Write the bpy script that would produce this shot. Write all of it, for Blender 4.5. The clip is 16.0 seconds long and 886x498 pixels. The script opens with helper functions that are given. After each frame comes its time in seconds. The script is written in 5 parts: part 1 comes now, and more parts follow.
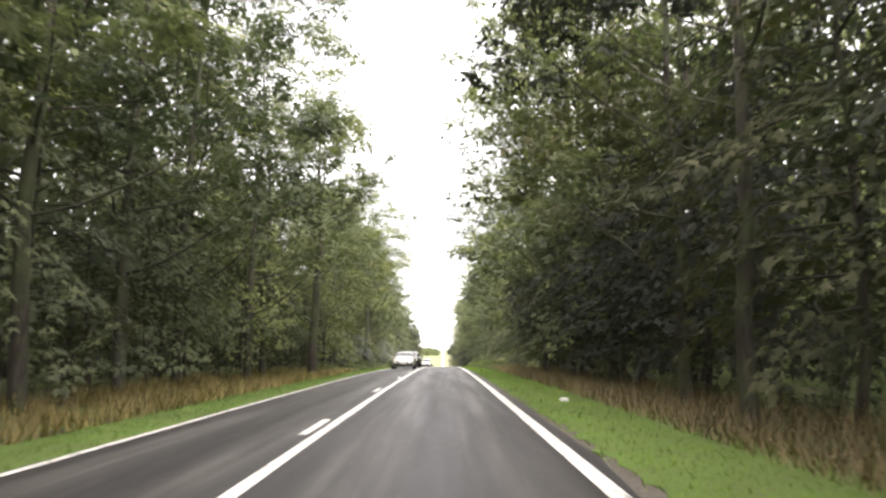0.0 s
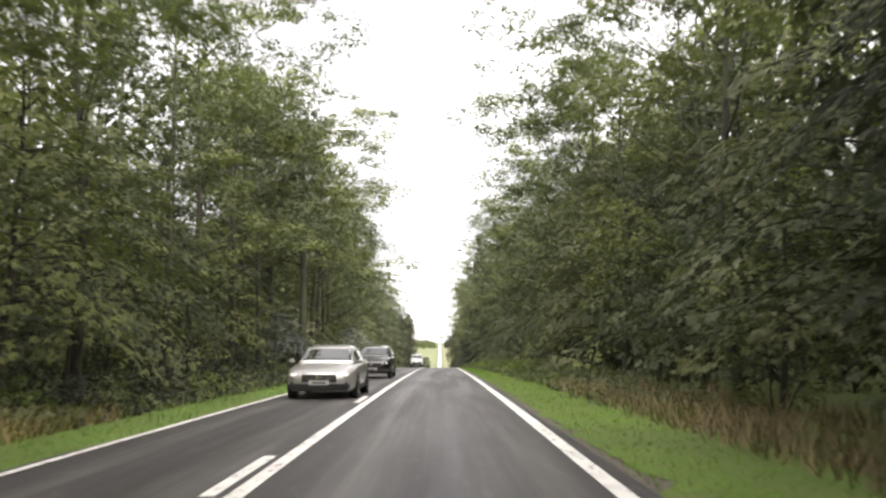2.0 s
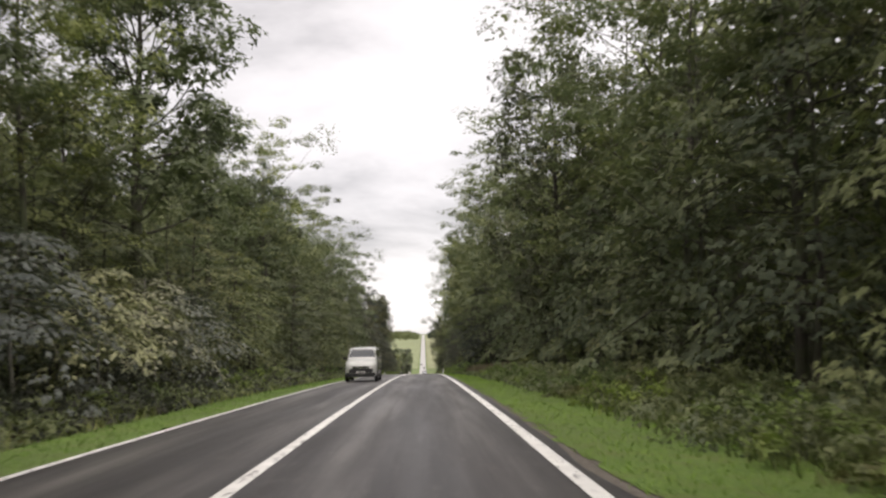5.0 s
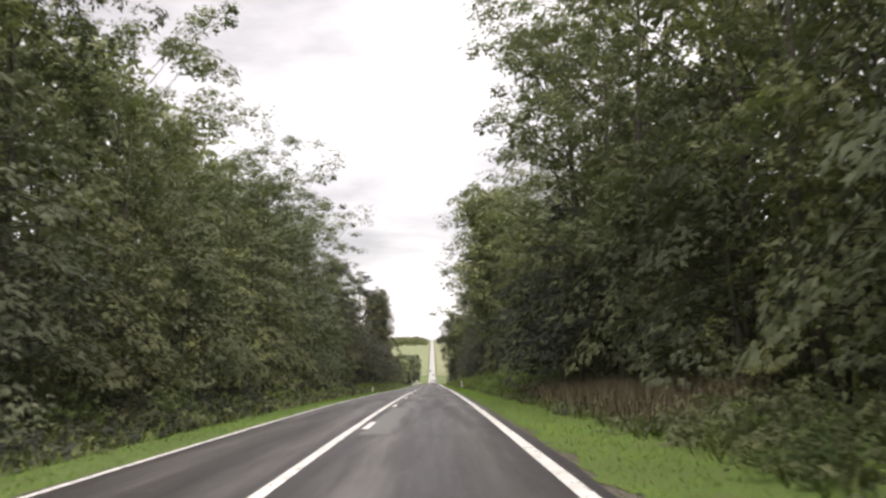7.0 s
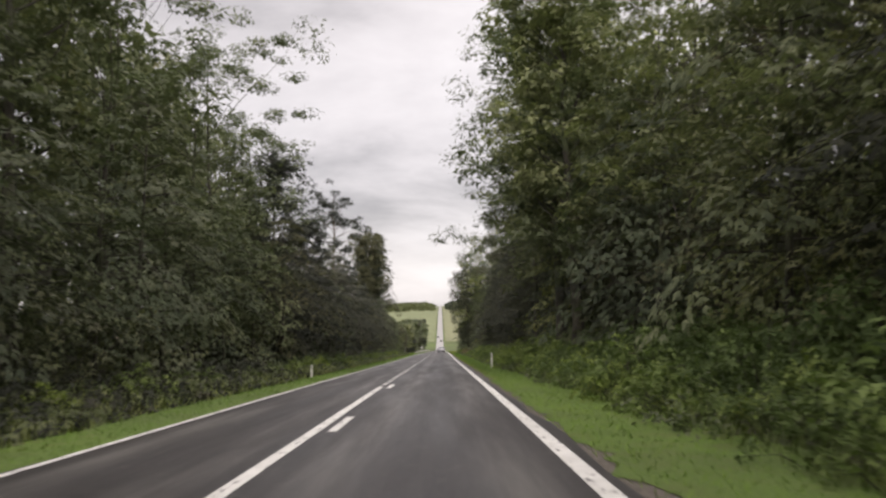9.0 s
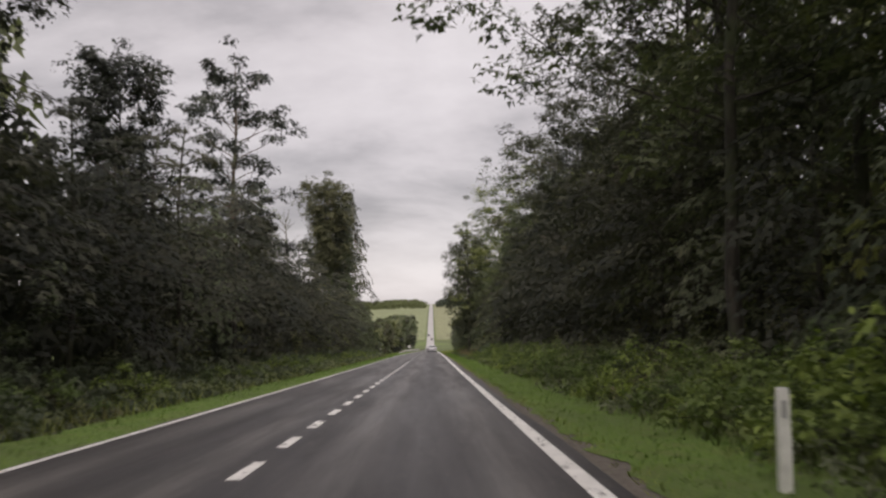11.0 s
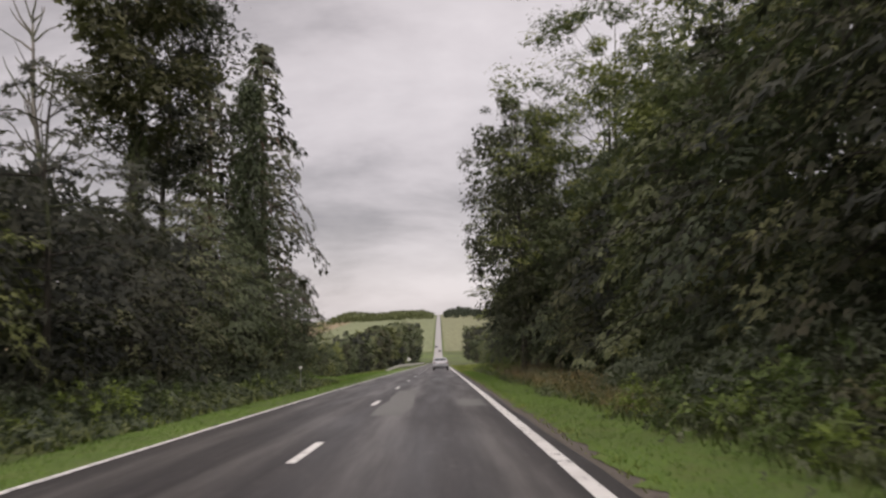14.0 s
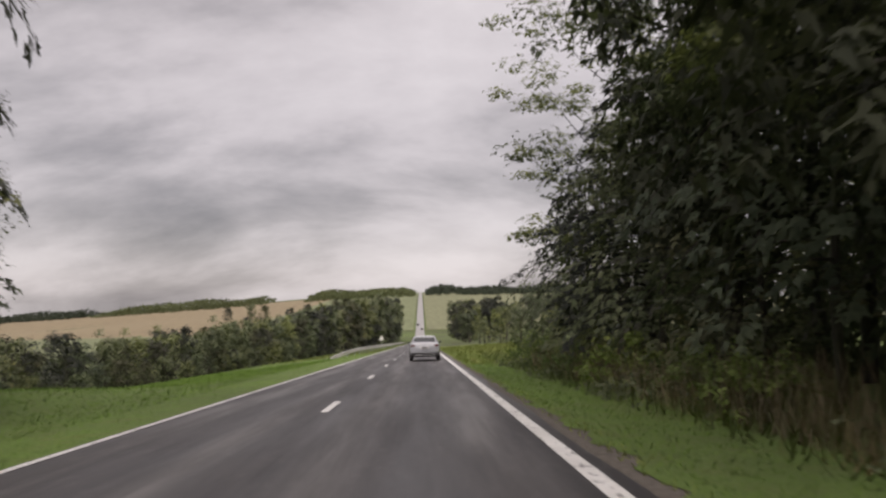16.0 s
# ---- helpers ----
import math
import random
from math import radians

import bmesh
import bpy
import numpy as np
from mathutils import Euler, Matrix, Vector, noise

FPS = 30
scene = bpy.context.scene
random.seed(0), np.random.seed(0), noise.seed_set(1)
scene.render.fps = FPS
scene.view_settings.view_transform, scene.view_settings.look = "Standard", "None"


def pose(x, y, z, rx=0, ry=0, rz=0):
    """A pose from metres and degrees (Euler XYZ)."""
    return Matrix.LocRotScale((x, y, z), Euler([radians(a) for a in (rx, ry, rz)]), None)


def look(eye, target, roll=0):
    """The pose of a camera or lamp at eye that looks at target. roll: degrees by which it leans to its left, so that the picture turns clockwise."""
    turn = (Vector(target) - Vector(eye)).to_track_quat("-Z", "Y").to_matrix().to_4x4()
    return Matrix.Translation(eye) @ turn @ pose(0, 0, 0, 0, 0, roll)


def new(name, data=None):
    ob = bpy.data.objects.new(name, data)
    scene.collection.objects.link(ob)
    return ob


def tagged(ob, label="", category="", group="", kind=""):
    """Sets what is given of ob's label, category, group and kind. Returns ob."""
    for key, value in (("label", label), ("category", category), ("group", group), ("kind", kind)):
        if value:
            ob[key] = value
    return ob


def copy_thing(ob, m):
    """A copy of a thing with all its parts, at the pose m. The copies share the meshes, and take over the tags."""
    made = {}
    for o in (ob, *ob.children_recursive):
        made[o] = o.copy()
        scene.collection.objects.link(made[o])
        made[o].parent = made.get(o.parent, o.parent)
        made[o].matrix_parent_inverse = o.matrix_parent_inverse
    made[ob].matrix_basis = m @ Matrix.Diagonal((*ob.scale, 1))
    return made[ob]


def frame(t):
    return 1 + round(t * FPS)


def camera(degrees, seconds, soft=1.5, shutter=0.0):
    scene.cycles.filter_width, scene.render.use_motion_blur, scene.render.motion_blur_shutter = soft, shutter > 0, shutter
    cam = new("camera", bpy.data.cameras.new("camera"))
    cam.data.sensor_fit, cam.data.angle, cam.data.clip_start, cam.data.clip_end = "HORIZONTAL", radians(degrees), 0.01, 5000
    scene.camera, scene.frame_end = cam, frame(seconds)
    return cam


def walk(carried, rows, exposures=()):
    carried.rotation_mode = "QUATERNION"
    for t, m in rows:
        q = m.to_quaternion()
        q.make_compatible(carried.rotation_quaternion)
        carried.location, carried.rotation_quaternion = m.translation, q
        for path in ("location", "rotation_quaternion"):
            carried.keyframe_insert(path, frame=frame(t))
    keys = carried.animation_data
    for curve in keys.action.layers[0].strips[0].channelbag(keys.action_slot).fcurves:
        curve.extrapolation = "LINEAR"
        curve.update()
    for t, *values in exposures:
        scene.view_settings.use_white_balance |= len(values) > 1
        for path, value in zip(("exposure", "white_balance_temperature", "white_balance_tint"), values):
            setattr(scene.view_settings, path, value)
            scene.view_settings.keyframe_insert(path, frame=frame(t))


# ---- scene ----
cam = camera(55.82, 16.0, soft=2.45, shutter=0.15)
PATH = [
    (0, 1.820, 2.70, 1.258, 6.860, 0.200, 0.060),
    (0.5, 1.840, 13.38, 1.275, 6.800, 0.620, -0.020),
    (1, 1.795, 24.05, 1.273, 6.700, 0.125, 0.020),
    (1.5, 1.736, 34.72, 1.250, 6.459, 0.021, -0.369),
    (2, 1.716, 45.40, 1.206, 6.365, -0.098, -0.166),
    (2.5, 1.725, 56.75, 1.127, 6.626, 0.065, -0.026),
    (3, 1.733, 68.10, 1.016, 6.966, 0.228, -0.080),
    (3.5, 1.768, 79.45, 0.870, 7.014, 0.920, -0.251),
    (4, 1.802, 90.80, 0.695, 6.714, 1.611, -1.080),
    (4.5, 1.782, 102.15, 0.495, 6.278, 1.389, -1.358),
    (5, 1.793, 113.50, 0.268, 5.748, 0.787, -1.310),
    (7.5, 1.845, 170.25, -1.389, 6.220, 1.561, -0.556),
    (8, 1.879, 181.60, -1.834, 5.584, 1.555, -0.433),
    (8.5, 1.914, 192.95, -2.315, 4.600, 1.549, -0.311),
    (9, 1.918, 204.30, -2.830, 3.897, 0.997, -0.141),
    (11.5, 1.888, 261.05, -5.612, 3.806, 0.632, -0.815),
    (12, 1.885, 272.40, -6.177, 3.894, 0.719, -0.764),
    (12.5, 1.881, 283.75, -6.739, 4.098, 0.807, -0.596),
    (13, 1.880, 295.10, -7.292, 4.237, 0.916, -0.518),
    (13.5, 1.878, 306.45, -7.833, 4.454, 1.026, -0.401),
    (14, 1.864, 317.80, -8.363, 4.644, 1.322, -0.253),
    (14.5, 1.849, 329.15, -8.890, 5.028, 1.617, -0.182),
    (15, 1.846, 340.50, -9.434, 4.816, 1.907, -0.490),
    (15.5, 1.866, 351.85, -9.995, 4.145, 1.889, -0.996),
    (16, 1.767, 363.20, -10.573, 3.181, 1.315, -1.490),
]
EXPOSURES = [(0, 2.2, 6720, 15), (1.5, 1.96, 6720, 15), (2, 1.62, 6720, 14), (2.5, 1.2, 6720, 14), (3, 1.4, 6720, 14), (3.5, 1.35, 6720, 15), (4, 1.32, 6720, 15), (5, 0.86, 6720, 16), (7.5, 1.1, 6720, 17), (8, 1.05, 6720, 17), (8.5, 0.5, 6720, 18), (9, 0.6, 6720, 18), (11.5, 0.2, 6720, 20), (12.5, 0.15, 6720, 20), (14, 0.19, 6720, 21), (15, 0.26, 6720, 21), (16, 0.16, 6720, 21)]
walk(cam, [(t, pose(x, y, z, 90 + p, lean, yaw)) for t, x, y, z, p, lean, yaw in PATH], EXPOSURES)

# ---------------------------------------------------------------- light
SUN_EL, SUN_AZ = 48.0, 172.0      # degrees; behind, veiled by cloud


def build_world():
    w = bpy.data.worlds.new("overcast_sky")
    w.use_nodes = True
    scene.world = w
    nt = w.node_tree
    nt.nodes.clear()
    N, L = nt.nodes.new, nt.links.new
    out, bg = N("ShaderNodeOutputWorld"), N("ShaderNodeBackground")
    tc = N("ShaderNodeTexCoord")
    sky = N("ShaderNodeTexSky")
    sky.sky_type, sky.sun_disc = "NISHITA", False
    sky.sun_elevation, sky.sun_rotation = radians(SUN_EL), radians(SUN_AZ)
    # a flat cloud layer seen in perspective
    sep = N("ShaderNodeSeparateXYZ")
    L(tc.outputs["Generated"], sep.inputs[0])
    up = N("ShaderNodeMath"); up.operation = "MAXIMUM"; up.inputs[1].default_value = 0.0
    L(sep.outputs["Z"], up.inputs[0])
    lift = N("ShaderNodeMath"); lift.operation = "ADD"; lift.inputs[1].default_value = 0.5
    L(up.outputs[0], lift.inputs[0])
    comb = N("ShaderNodeCombineXYZ")
    for ax in ("X", "Y"):
        d = N("ShaderNodeMath"); d.operation = "DIVIDE"
        L(sep.outputs[ax], d.inputs[0]); L(lift.outputs[0], d.inputs[1])
        L(d.outputs[0], comb.inputs[ax])
    mp = N("ShaderNodeMapping")
    mp.inputs["Location"].default_value = (3.1, 0.6, 0.0)
    mp.inputs["Scale"].default_value = (0.6, 1.0, 1.0)
    L(comb.outputs[0], mp.inputs["Vector"])
    n1, n2 = N("ShaderNodeTexNoise"), N("ShaderNodeTexNoise")
    n1.inputs["Scale"].default_value, n1.inputs["Detail"].default_value = 3.0, 6.0
    n1.inputs["Roughness"].default_value, n1.inputs["Distortion"].default_value = 0.57, 0.15
    n2.inputs["Scale"].default_value, n2.inputs["Detail"].default_value = 1.1, 2.0
    L(mp.outputs[0], n1.inputs["Vector"]); L(mp.outputs[0], n2.inputs["Vector"])
    mix = N("ShaderNodeMix"); mix.data_type = "FLOAT"; mix.inputs[0].default_value = 0.42
    L(n1.outputs["Fac"], mix.inputs[2]); L(n2.outputs["Fac"], mix.inputs[3])
    ramp = N("ShaderNodeValToRGB")
    e = ramp.color_ramp.elements
    e[0].position, e[0].color = 0.38, (0.25, 0.249, 0.25, 1)
    e[1].position, e[1].color = 0.62, (0.74, 0.74, 0.73, 1)
    for p, v in ((0.455, 0.40), (0.53, 0.60)):
        m = e.new(p); m.color = (v, 0.992 * v, 0.98 * v, 1)
    L(mix.outputs[0], ramp.inputs[0])
    add = N("ShaderNodeMix"); add.data_type, add.blend_type = "RGBA", "ADD"
    add.inputs[0].default_value = 0.012
    L(ramp.outputs[0], add.inputs[6]); L(sky.outputs[0], add.inputs[7])
    L(add.outputs[2], bg.inputs[0])
    bg.inputs[1].default_value = 0.82
    L(bg.outputs[0], out.inputs[0])


build_world()
sun = new("sun", bpy.data.lights.new("sun", "SUN"))
sun.data.energy, sun.data.angle, sun.data.color = 3.3, radians(100), (1.0, 0.96, 0.9)
sun.matrix_world = look((0, 0, 0), (-math.sin(radians(SUN_AZ)) * math.cos(radians(SUN_EL)),
                                    -math.cos(radians(SUN_AZ)) * math.cos(radians(SUN_EL)), -math.sin(radians(SUN_EL))))

# ---------------------------------------------------------------- materials
rng = np.random.default_rng(11)


class Mat:
    """A small helper round a node material."""

    def __init__(self, name, rough=0.8, metal=0.0, color=(0.5, 0.5, 0.5)):
        self.m = bpy.data.materials.new(name)
        self.m.use_nodes = True
        self.nt = self.m.node_tree
        self.b = self.nt.nodes["Principled BSDF"]
        self.b.inputs["Roughness"].default_value = rough
        self.b.inputs["Metallic"].default_value = metal
        self.b.inputs["Base Color"].default_value = (*color, 1)

    def node(self, kind, **kw):
        n = self.nt.nodes.new(kind)
        for k, v in kw.items():
            n.inputs[k.replace("_", " ")].default_value = v
        return n

    def link(self, a, b):
        self.nt.links.new(a, b)

    def coords(self, scale=(1, 1, 1)):
        tc = self.node("ShaderNodeTexCoord")
        mp = self.node("ShaderNodeMapping", Scale=scale)
        self.link(tc.outputs["Object"], mp.inputs["Vector"])
        return mp.outputs[0]

    def noise(self, scale, detail=4.0, vec=None, rough=0.55):
        n = self.node("ShaderNodeTexNoise", Scale=scale, Detail=detail, Roughness=rough)
        self.link(vec if vec is not None else self.coords(), n.inputs["Vector"])
        return n.outputs["Fac"]

    def ramp(self, fac, stops):
        r = self.node("ShaderNodeValToRGB")
        e = r.color_ramp.elements
        while len(e) < len(stops):
            e.new(0.5)
        for el, (p, c) in zip(e, stops):
            el.position, el.color = p, (*c, 1)
        self.link(fac, r.inputs[0])
        return r.outputs[0]

    def mix(self, fac, a, b, blend="MIX"):
        n = self.node("ShaderNodeMix")
        n.data_type, n.blend_type = "RGBA", blend
        for sock, v in ((n.inputs[0], fac), (n.inputs[6], a), (n.inputs[7], b)):
            if isinstance(v, (int, float)):
                sock.default_value = v
            elif isinstance(v, tuple):
                sock.default_value = (*v, 1)
            else:
                self.link(v, sock)
        return n.outputs[2]

    def math(self, op, a, b=0.0):
        n = self.node("ShaderNodeMath")
        n.operation = op
        for sock, v in ((n.inputs[0], a), (n.inputs[1], b)):
            if isinstance(v, (int, float)):
                sock.default_value = v
            else:
                self.link(v, sock)
        return n.outputs[0]

    def color(self, c):
        self.link(c, self.b.inputs["Base Color"])
        return self

    def rough(self, r):
        self.link(r, self.b.inputs["Roughness"])
        return self

    def bump(self, h, strength=0.3, dist=0.02):
        n = self.node("ShaderNodeBump", Strength=strength, Distance=dist)
        self.link(h, n.inputs["Height"])
        self.link(n.outputs[0], self.b.inputs["Normal"])
        return self


def leaf_material(name, dark, mid, light, warm=None, translucent=0.28, hue=(1.31, 1.215, 1.77)):
    """Leaves: every leaf its own tone, every tree its own cast; some light comes through."""
    k = Mat(name, rough=0.7)
    dark, mid, light = (tuple(k2 * a for a, k2 in zip(v, hue)) for v in (dark, mid, light))
    dark, light = (tuple(a + 0.6 * (b - a) for a, b in zip(v, mid)) for v in (dark, light))
    geo, info = k.node("ShaderNodeNewGeometry"), k.node("ShaderNodeObjectInfo")
    c = k.ramp(geo.outputs["Random Per Island"], [(0.0, dark), (0.55, mid), (1.0, light)])
    if warm:
        patch = k.ramp(k.noise(0.35, 2.0), [(0.6, (0, 0, 0)), (0.76, (0.8,) * 3)])
        c = k.mix(patch, c, warm)
    mass = k.ramp(k.noise(0.75, 3.0), [(0.3, (0.62, 0.65, 0.66)), (0.7, (1.3, 1.27, 1.18))])
    c = k.mix(1.0, c, mass, "MULTIPLY")
    cast = k.ramp(info.outputs["Random"], [(0.0, (0.5, 0.56, 0.6)), (0.35, (0.86, 0.92, 0.9)), (0.65, (1.06, 1.08, 1.0)), (0.85, (1.22, 1.23, 0.97)), (1.0, (1.4, 1.42, 0.92))])
    c = k.mix(1.0, c, cast, "MULTIPLY")
    k.color(c)
    k.b.inputs["Specular IOR Level"].default_value = 0.2
    tr = k.node("ShaderNodeBsdfTranslucent")
    k.link(k.mix(1.0, c, (1.22, 1.36, 0.88), "MULTIPLY"), tr.inputs[0])
    ms = k.node("ShaderNodeMixShader")
    ms.inputs[0].default_value = translucent
    k.link(k.b.outputs[0], ms.inputs[1]); k.link(tr.outputs[0], ms.inputs[2])
    k.link(ms.outputs[0], k.nt.nodes["Material Output"].inputs["Surface"])
    return k.m


LEAF_OAK = leaf_material("oak_leaves", (0.052, 0.063, 0.026), (0.102, 0.122, 0.05), (0.185, 0.197, 0.092), (0.135, 0.115, 0.055))
LEAF_HORNBEAM = leaf_material("hornbeam_leaves", (0.06, 0.074, 0.032), (0.118, 0.14, 0.06), (0.195, 0.222, 0.10))
LEAF_HAZEL = leaf_material("hazel_leaves", (0.062, 0.072, 0.033), (0.125, 0.14, 0.065), (0.21, 0.225, 0.115), (0.14, 0.11, 0.065))
LEAF_DARK = leaf_material("ivy_leaves", (0.022, 0.034, 0.015), (0.045, 0.06, 0.026), (0.085, 0.10, 0.045))
# dark leaf colour; in wood-edge trees, wood depth and nettles it carries shade
LEAF_SHADE = leaf_material("dark_shaded_leaves", (0.028, 0.033, 0.019), (0.052, 0.057, 0.0335), (0.09, 0.094, 0.055), (0.075, 0.057, 0.042))
LEAF_WEED = leaf_material("weed_leaves", (0.05, 0.062, 0.03), (0.092, 0.112, 0.055), (0.155, 0.175, 0.095), (0.12, 0.10, 0.065))
LEAF_PALE = leaf_material("clematis_leaves", (0.075, 0.082, 0.066), (0.2, 0.205, 0.19), (0.56, 0.55, 0.53), None, 0.28, (1.1, 1.08, 1.1))
LEAF_BRAMBLE = leaf_material("bramble_leaves", (0.075, 0.10, 0.034), (0.135, 0.175, 0.06), (0.205, 0.24, 0.10), (0.13, 0.105, 0.05), 0.28, (1.22, 1.22, 1.25))
LEAF_BIRCH = leaf_material("birch_leaves", (0.045, 0.05, 0.023), (0.08, 0.088, 0.038), (0.135, 0.14, 0.065), (0.125, 0.09, 0.055))
LEAF_FAR = leaf_material("distant_leaves", (0.045, 0.055, 0.036), (0.066, 0.077, 0.05), (0.09, 0.10, 0.066), None, 0.08, (1.0, 1.0, 1.0))
NEEDLES = leaf_material("pine_needles", (0.028, 0.035, 0.02), (0.05, 0.058, 0.034), (0.085, 0.09, 0.055), None, 0.1)
GRASS_GREEN = leaf_material("verge_grass", (0.09, 0.155, 0.022), (0.14, 0.235, 0.036), (0.21, 0.31, 0.06), (0.16, 0.19, 0.05), 0.15, (1.05, 1.05, 1.1))
GRASS_DRY = leaf_material("dry_grass", (0.12, 0.10, 0.06), (0.21, 0.17, 0.10), (0.32, 0.26, 0.165), (0.12, 0.125, 0.05), 0.15, (1.1, 1.05, 1.2))
GRASS_MEADOW = leaf_material("meadow_grass", (0.10, 0.125, 0.036), (0.16, 0.195, 0.056), (0.24, 0.275, 0.095), (0.18, 0.155, 0.08), 0.15, (1.08, 1.05, 1.2))


def bark_material(name, dark, light):
    k = Mat(name, rough=0.9)
    v = k.coords((3, 3, 0.6))
    f = k.noise(3.5, 6.0, v)
    k.color(k.mix(k.ramp(k.noise(0.8, 3.0), [(0.45, (0, 0, 0)), (0.62, (1, 1, 1))]), k.ramp(f, [(0.35, dark), (0.65, light)]), (0.07, 0.085, 0.04)))
    k.bump(f, 0.8, 0.03)
    return k.m


BARK = bark_material("oak_bark", (0.022, 0.019, 0.015), (0.068, 0.06, 0.048))
BARK_PINE = bark_material("pine_bark", (0.05, 0.035, 0.025), (0.15, 0.095, 0.065))
BARK_PALE = bark_material("pale_bark", (0.10, 0.092, 0.08), (0.28, 0.265, 0.235))


def ground_material():
    k = Mat("soil_and_grass", rough=0.95)
    tc = k.coords()
    fine, mid, far = k.noise(9.0, 5.0, tc), k.noise(0.6, 4.0, tc), k.noise(0.02, 3.0, tc)
    soil = k.ramp(fine, [(0.3, (0.035, 0.03, 0.02)), (0.7, (0.085, 0.075, 0.045))])
    grass = k.ramp(fine, [(0.3, (0.06, 0.095, 0.02)), (0.7, (0.12, 0.165, 0.04))])
    near = k.mix(k.ramp(mid, [(0.42, (0, 0, 0)), (0.6, (1, 1, 1))]), soil, grass)
    k.color(k.mix(k.ramp(far, [(0.4, (0, 0, 0)), (0.6, (1, 1, 1))]), near, grass))
    k.bump(fine, 0.7, 0.05)
    return k.m


def field_material(name, a, b):
    k = Mat(name, rough=0.95)
    f = k.noise(0.012, 4.0)
    g = k.noise(0.25, 3.0, k.coords((1, 0.15, 1)))
    c = k.mix(k.math("MULTIPLY", f, 1.0), a, b)
    c = k.mix(0.35, c, k.ramp(g, [(0.3, tuple(0.6 * v for v in a)), (0.7, tuple(min(1, 1.3 * v) for v in b))]))
    k.color(c)
    return k.m


def asphalt_material():
    """Worn asphalt: fine grain, darker oil strip and tar, paler polished wheel tracks, patches."""
    k = Mat("worn_asphalt", rough=0.6)
    tc = k.coords()
    long_ = k.coords((1.0, 0.045, 1.0))
    grain = k.noise(70.0, 3.0, tc)
    blot = k.noise(0.9, 5.0, k.coords((1, 0.25, 1)))
    streak = k.noise(1.7, 4.0, long_)
    sep = k.node("ShaderNodeSeparateXYZ")
    k.link(tc, sep.inputs[0])
    x = sep.outputs["X"]
    wob = k.math("ADD", x, k.math("MULTIPLY", k.math("SUBTRACT", k.noise(0.05, 2.0, tc), 0.5), 0.5))
    tracks = None
    for cx, wd in ((0.88, 0.36), (2.62, 0.36), (-0.6, 0.3), (-1.95, 0.36)):
        g = k.math("DIVIDE", k.math("SUBTRACT", wob, cx), wd)
        g = k.math("POWER", 2.718, k.math("MULTIPLY", k.math("MULTIPLY", g, g), -1.0))
        tracks = g if tracks is None else k.math("ADD", tracks, g)
    base = k.ramp(grain, [(0.25, (0.022, 0.02, 0.02)), (0.75, (0.043, 0.039, 0.0385))])
    pale = k.ramp(grain, [(0.25, (0.088, 0.082, 0.077)), (0.75, (0.142, 0.133, 0.125))])
    c = k.mix(k.math("MULTIPLY", tracks, k.ramp(streak, [(0.36, (0.25,) * 3), (0.6, (1.0,) * 3)])), base, pale)
    c = k.mix(k.ramp(blot, [(0.36, (0.6,) * 3), (0.56, (0.0,) * 3)]), c, (0.045, 0.041, 0.039))
    fleck = k.noise(5.5, 4.0, k.coords((1, 0.4, 1)), 0.7)
    c = k.mix(k.ramp(fleck, [(0.56, (0.0,) * 3), (0.74, (0.35,) * 3)]), c, (0.16, 0.15, 0.14))
    line = k.noise(5.0, 3.0, k.coords((1.0, 0.012, 1.0)), 0.6)       # thin rubbed lines along the lanes
    c = k.mix(1.0, c, k.ramp(line, [(0.34, (0.72,) * 3), (0.62, (1.16,) * 3)]), "MULTIPLY")
    k.color(c)
    k.rough(k.ramp(streak, [(0.3, (0.6,) * 3), (0.7, (0.44,) * 3)]))
    k.bump(grain, 0.35, 0.006)
    return k.m


def paint_material():
    k = Mat("road_paint", rough=0.6)
    wear = k.noise(9.0, 6.0, k.coords((1, 0.35, 1)), 0.65)
    k.color(k.mix(k.ramp(wear, [(0.33, (1, 1, 1)), (0.44, (0, 0, 0))]), k.ramp(k.noise(2.0, 3.0), [(0.3, (0.66, 0.65, 0.62)), (0.7, (0.85, 0.84, 0.81))]), (0.13, 0.125, 0.12)))
    return k.m


def plain(name, color, rough=0.5, metal=0.0, grime=0.25, scale=6.0):
    k = Mat(name, rough, metal)
    d = tuple(v * (1 - grime) for v in color)
    k.color(k.ramp(k.noise(scale, 4.0), [(0.3, d), (0.65, color)]))
    return k.m


ASPHALT, PAINT, GROUND = asphalt_material(), paint_material(), ground_material()
GRIT = plain("gravel_edge", (0.16, 0.14, 0.115), 0.95, 0, 0.55, 14.0)
PATCH = plain("pale_asphalt_patch", (0.19, 0.192, 0.18), 0.65, 0, 0.35, 18.0)
FIELD_STUBBLE = field_material("stubble_field", (0.19, 0.15, 0.085), (0.25, 0.2, 0.115))
FIELD_GREEN = field_material("pasture_field", (0.13, 0.155, 0.072), (0.17, 0.19, 0.095))
FIELD_PALE = field_material("mown_field", (0.145, 0.155, 0.08), (0.19, 0.197, 0.105))

# ---------------------------------------------------------------- terrain
# slope of the road in percent along its length
SLOPES = [(-60, 0.3), (0, 0.31), (40, -0.4), (80, -1.44), (120, -2.24), (160, -3.48), (200, -4.59), (240, -5.03), (280, -4.95),
          (320, -4.7), (360, -5.05), (400, -5.16), (760, -5.2), (920, 0.0), (1030, 3.3), (1950, 3.3), (2010, 0.0), (5000, 0.0)]
_ys = np.arange(-60, 5001, 2.0)
_s = np.interp(_ys, [a for a, b in SLOPES], [b for a, b in SLOPES]) / 100
_z = np.concatenate([[0.0], np.cumsum(_s[1:] + _s[:-1])])
_z -= np.interp(0, _ys, _z)


